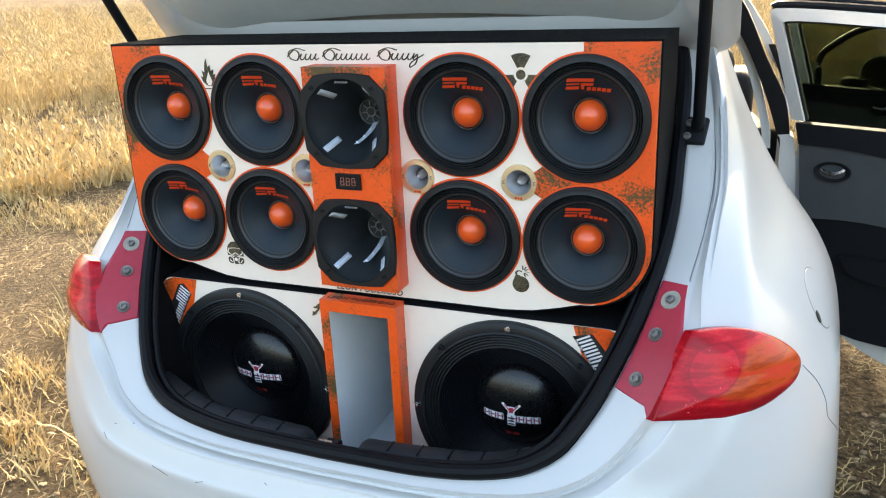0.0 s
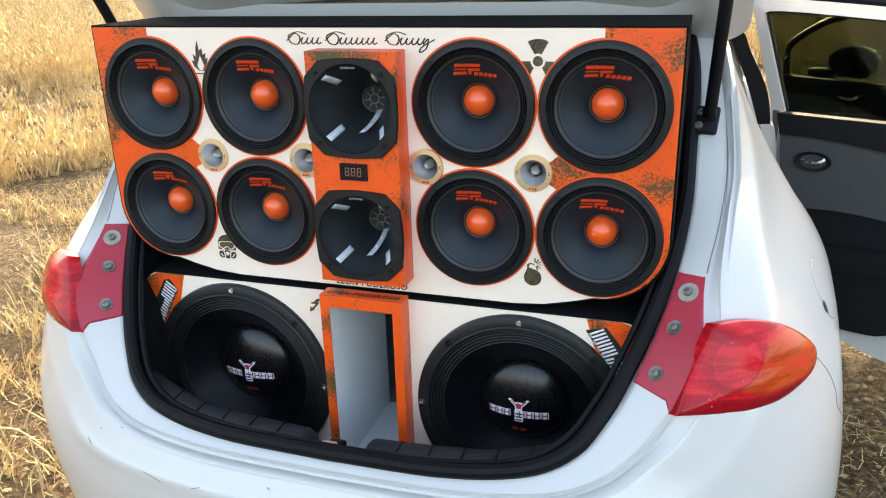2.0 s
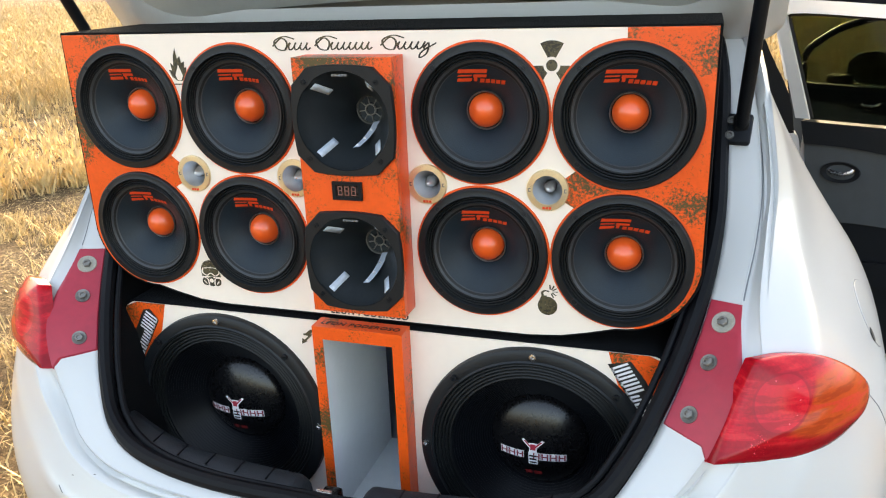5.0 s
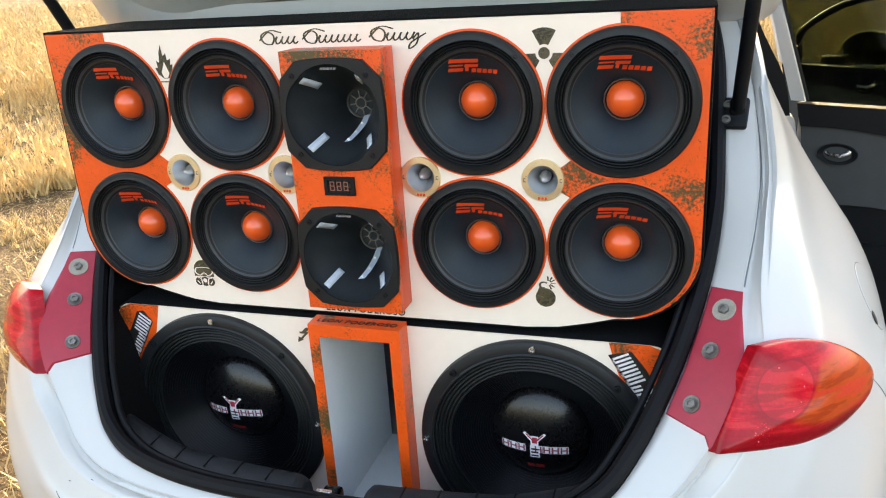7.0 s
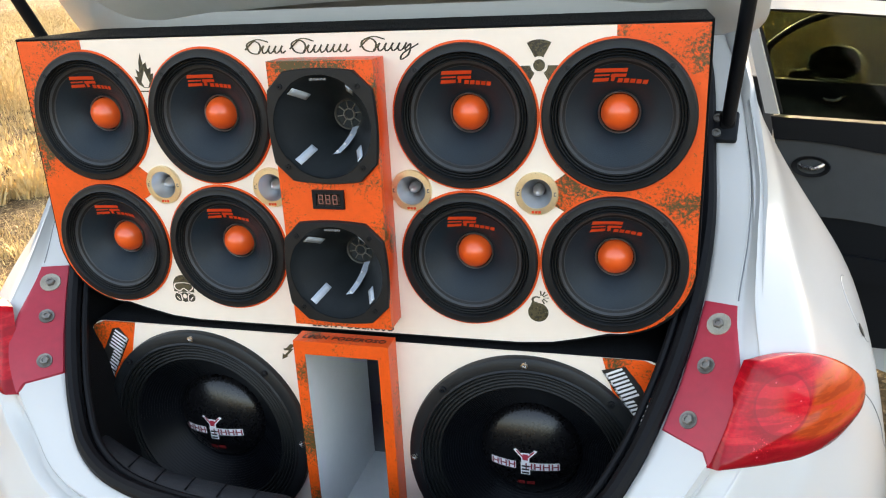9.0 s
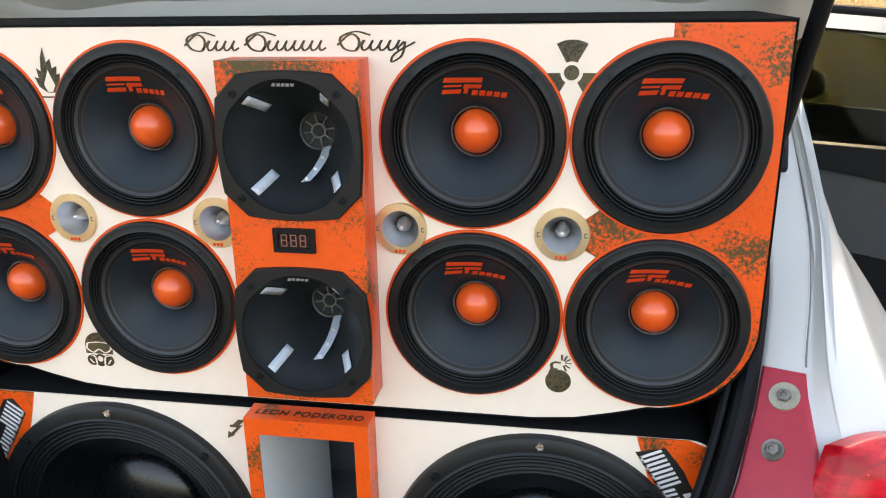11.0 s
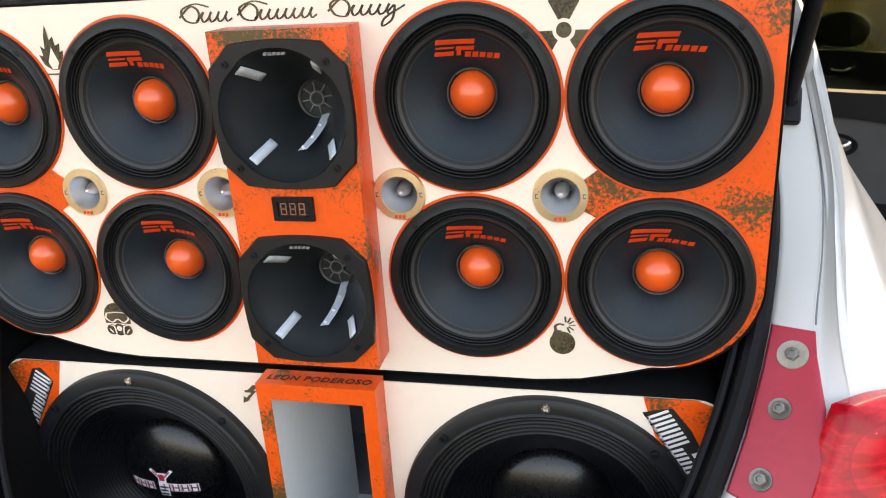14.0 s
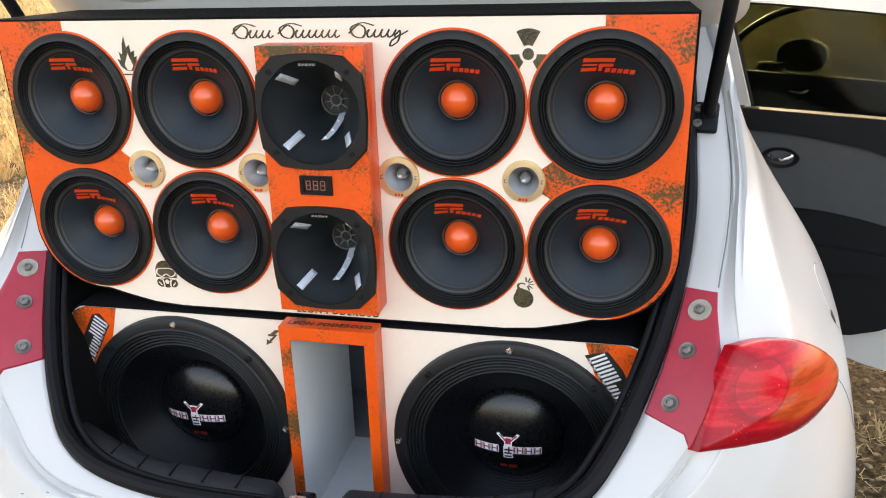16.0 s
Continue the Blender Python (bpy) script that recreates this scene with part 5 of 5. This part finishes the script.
def disc(cx, cz, r, n=28, a0=0.0, a1=360.0, r0=0.0):
    """Quads of a disc, ring or sector."""
    out = []
    for i in range(n):
        a, b = radians(a0 + (a1 - a0) * i / n), radians(a0 + (a1 - a0) * (i + 1) / n)
        q = [(cx + r * math.cos(a), cz + r * math.sin(a)), (cx + r * math.cos(b), cz + r * math.sin(b))]
        q += [(cx + r0 * math.cos(b), cz + r0 * math.sin(b)), (cx + r0 * math.cos(a), cz + r0 * math.sin(a))] if r0 > 0 else [(cx, cz)]
        out.append(q)
    return out


def strokes(path, w, n=60):
    """A pen line along smooth keys: quads of width w that swells on the down strokes."""
    p = spline([(x, 0, z) for x, z in path], n)
    out = []
    for a, b in zip(p, p[1:]):
        d = (b - a)
        if d.length < 1e-7:
            continue
        t = Vector((-d.z, 0, d.x)).normalized() * w * (0.55 + 0.6 * abs(d.z) / d.length)
        d = d.normalized() * w * 0.3
        a2, b2 = a - d, b + d
        out.append([((a2 + t).x, (a2 + t).z), ((b2 + t).x, (b2 + t).z), ((b2 - t).x, (b2 - t).z), ((a2 - t).x, (a2 - t).z)])
    return out


def decal(name, quads, material, label, y=-0.0006, parent=upper, z0=0.866):
    bm = bmesh.new()
    for i, q in enumerate(quads):
        bm.faces.new([bm.verts.new((x, y - 0.00001 * (i % 7), z)) for x, z in q])
    part(name, bm, material, parent, label, m=Matrix.Translation((0, 0, -z0)), smooth=False)


# trefoil
tq = []
for a in (90, 210, 330):
    tq += disc(0.326, 1.307, 0.036, 10, a - 29, a + 29, 0.0125)
decal("trefoil_print", tq + disc(0.326, 1.307, 0.0085), CAMO, "dark speckled trefoil print")
# bomb with fuse and sparks
bq = disc(0.3228, 0.921, 0.0163) + [rect(0.310, 0.319, 0.932, 0.939, 0.003)] + strokes([(0.3155, 0.937), (0.3140, 0.944), (0.3190, 0.9475), (0.3250, 0.9465)], 0.0017, 14)
for a in (-65, -35, 0, 30, 60, 95):
    c, s_ = math.cos(radians(a)), math.sin(radians(a))
    bq += strokes([(0.3275 + 0.004 * c, 0.9465 + 0.004 * s_), (0.3275 + 0.0115 * c, 0.9465 + 0.0115 * s_)], 0.0011, 3)
decal("bomb_print", bq, CAMO, "dark speckled round bomb print")
# flame
fo = [(-0.326, 1.281), (-0.336, 1.288), (-0.341, 1.300), (-0.335, 1.298), (-0.337, 1.312), (-0.331, 1.307), (-0.329, 1.324), (-0.324, 1.337), (-0.322, 1.318), (-0.316, 1.323), (-0.315, 1.311), (-0.308, 1.314), (-0.310, 1.303), (-0.305, 1.305), (-0.308, 1.290), (-0.316, 1.281)]
fc = (-0.321, 1.296)
decal("flame_print", [[fc, a, b] for a, b in zip(fo, fo[1:] + fo[:1])] + [rect(-0.338, -0.307, 1.2745, 1.2765)], CAMO, "dark flame print")
fi = [(-0.325, 1.282), (-0.329, 1.291), (-0.325, 1.300), (-0.321, 1.309), (-0.317, 1.298), (-0.314, 1.290), (-0.318, 1.282)]
decal("flame_heart", [[(-0.321, 1.291), a, b] for a, b in zip(fi, fi[1:] + fi[:1])], VINYL, "", -0.0010)
# mask print
mq = disc(-0.315, 0.930, 0.0205, 20, 0, 180) + [rect(-0.3355, -0.2945, 0.918, 0.9301)]
mq += disc(-0.327, 0.908, 0.0085) + disc(-0.303, 0.908, 0.0085) + disc(-0.315, 0.908, 0.0095)
decal("mask_print", mq, CAMO, "dark mask print")
mw = strokes([(-0.331, 0.934), (-0.315, 0.936), (-0.299, 0.934), (-0.297, 0.926), (-0.306, 0.920), (-0.315, 0.925), (-0.324, 0.920), (-0.333, 0.926), (-0.331, 0.934)], 0.0012, 40)
mw += disc(-0.315, 0.910, 0.0042) + strokes([(-0.331, 0.916), (-0.323, 0.913), (-0.321, 0.902)], 0.0011, 12) + strokes([(-0.299, 0.916), (-0.307, 0.913), (-0.309, 0.902)], 0.0011, 12) + strokes([(-0.331, 0.909), (-0.326, 0.903)], 0.0010, 4) + strokes([(-0.299, 0.909), (-0.304, 0.903)], 0.0010, 4)
decal("mask_lines", mw, VINYL, "", -0.0010)
# flowing pen flourish along the top, a mark without letters
pen = []
for x0, n, h in ((-0.124, 4, 0.010), (-0.048, 7, 0.010), (0.066, 5, 0.010)):
    # a large opening loop, then a run of small slanted loops, and a trailing swash
    pen += strokes([(x0 + 0.030, 1.349), (x0 + 0.012, 1.353), (x0 - 0.006, 1.346), (x0 - 0.002, 1.334), (x0 + 0.012, 1.332), (x0 + 0.016, 1.344), (x0 + 0.006, 1.350), (x0 - 0.010, 1.338)], 0.0014, 70)
    run = [(x0 + 0.012, 1.333)]
    for k in range(n):
        x = x0 + 0.018 + k * 0.0105
        run += [(x + 0.004, 1.333 + h), (x + 0.001, 1.337), (x + 0.003, 1.332), (x + 0.009, 1.335)]
    pen += strokes(run, 0.0013, 30 * n)
pen += strokes([(0.128, 1.335), (0.136, 1.341), (0.132, 1.326), (0.120, 1.319), (0.124, 1.328), (0.148, 1.341)], 0.0013, 50)
decal("flourish_print", pen, CAMO, "olive script-like flourish")
# zigzag arrow beside the port
zq = [[(-0.104, 0.834), (-0.114, 0.834), (-0.128, 0.821), (-0.118, 0.821)], [(-0.128, 0.825), (-0.110, 0.825), (-0.113, 0.821), (-0.128, 0.821)], [(-0.114, 0.825), (-0.109, 0.825), (-0.124, 0.809), (-0.128, 0.811)], [(-0.133, 0.803), (-0.131, 0.815), (-0.121, 0.809)]]
decal("zigzag_print", zq, CAMO, "dark zigzag arrow print", -0.0088, lower, LZ)
# corner marks on the lower box: white slanted bars on a black field
for s in (-1, 1):
    o = Vector((-0.489, 0, 0.772)) if s < 0 else Vector((0.474, 0, 0.778))
    ang = radians(60 if s < 0 else -58)
    def T(p):
        return (o.x + p[0] * math.cos(ang) - p[1] * math.sin(ang), o.z + p[0] * math.sin(ang) + p[1] * math.cos(ang))
    decal("mark_field", [[T(p) for p in ((-0.072, -0.014), (0.062, -0.016), (0.074, 0.010), (0.064, 0.022), (0.020, 0.022), (-0.020, 0.026), (-0.060, 0.022))]], BLACKPRINT, "black ragged field", -0.0096, lower, LZ)
    wq = []
    for k in range(9):
        x0 = -0.064 + k * 0.0145
        hh = 0.004 + (0.012 if (k > 5 if s < 0 else k < 4) else 0.0)
        wq += [[T(p) for p in rect(x0, x0 + 0.0040, -0.014, hh, 0.003)], [T(p) for p in rect(x0 + 0.0072, x0 + 0.0112, -0.014, hh, 0.003)], [T(p) for p in rect(x0, x0 + 0.011, -0.014, -0.0105)]]
    wq += [[T(p) for p in rect((-0.046 if s < 0 else 0.010) + k * 0.0100, (-0.046 if s < 0 else 0.010) + 0.0072 + k * 0.0100, 0.009, 0.019, 0.002)] for k in range(3)]
    for q in wq:
        decal("mark_bar", [q], WHITEPRINT, "", -0.0100, lower, LZ)


def lettering(text, size, m, material, parent, name, label):
    cu = bpy.data.curves.new("text", "FONT")
    cu.body, cu.size, cu.align_x, cu.align_y, cu.extrude, cu.shear, cu.offset = text, size, "CENTER", "CENTER", 0.0002, 0.15, 0.0003
    cu.space_character = 1.15
    tmp = new("text", cu)
    me = bpy.data.meshes.new_from_object(tmp.evaluated_get(bpy.context.evaluated_depsgraph_get()))
    bpy.data.objects.remove(tmp)
    me.materials.clear()
    me.materials.append(material)
    ob = new(name, me)
    ob.parent = parent
    ob.matrix_basis = m
    return tagged(ob, label)


lettering("LEON PODEROSO", 0.0165, Matrix.Translation((0, -0.030, PT - LZ + 0.0006)), BLACKPRINT, port, "lettering", "black capital lettering")
lettering("LEON PODEROSO", 0.0165, Matrix.Translation((0.003, -0.0014, 0.8745 - 0.866)) @ Matrix.Rotation(radians(90), 4, "X"), BLACKPRINT, upper, "lettering", "black capital lettering")
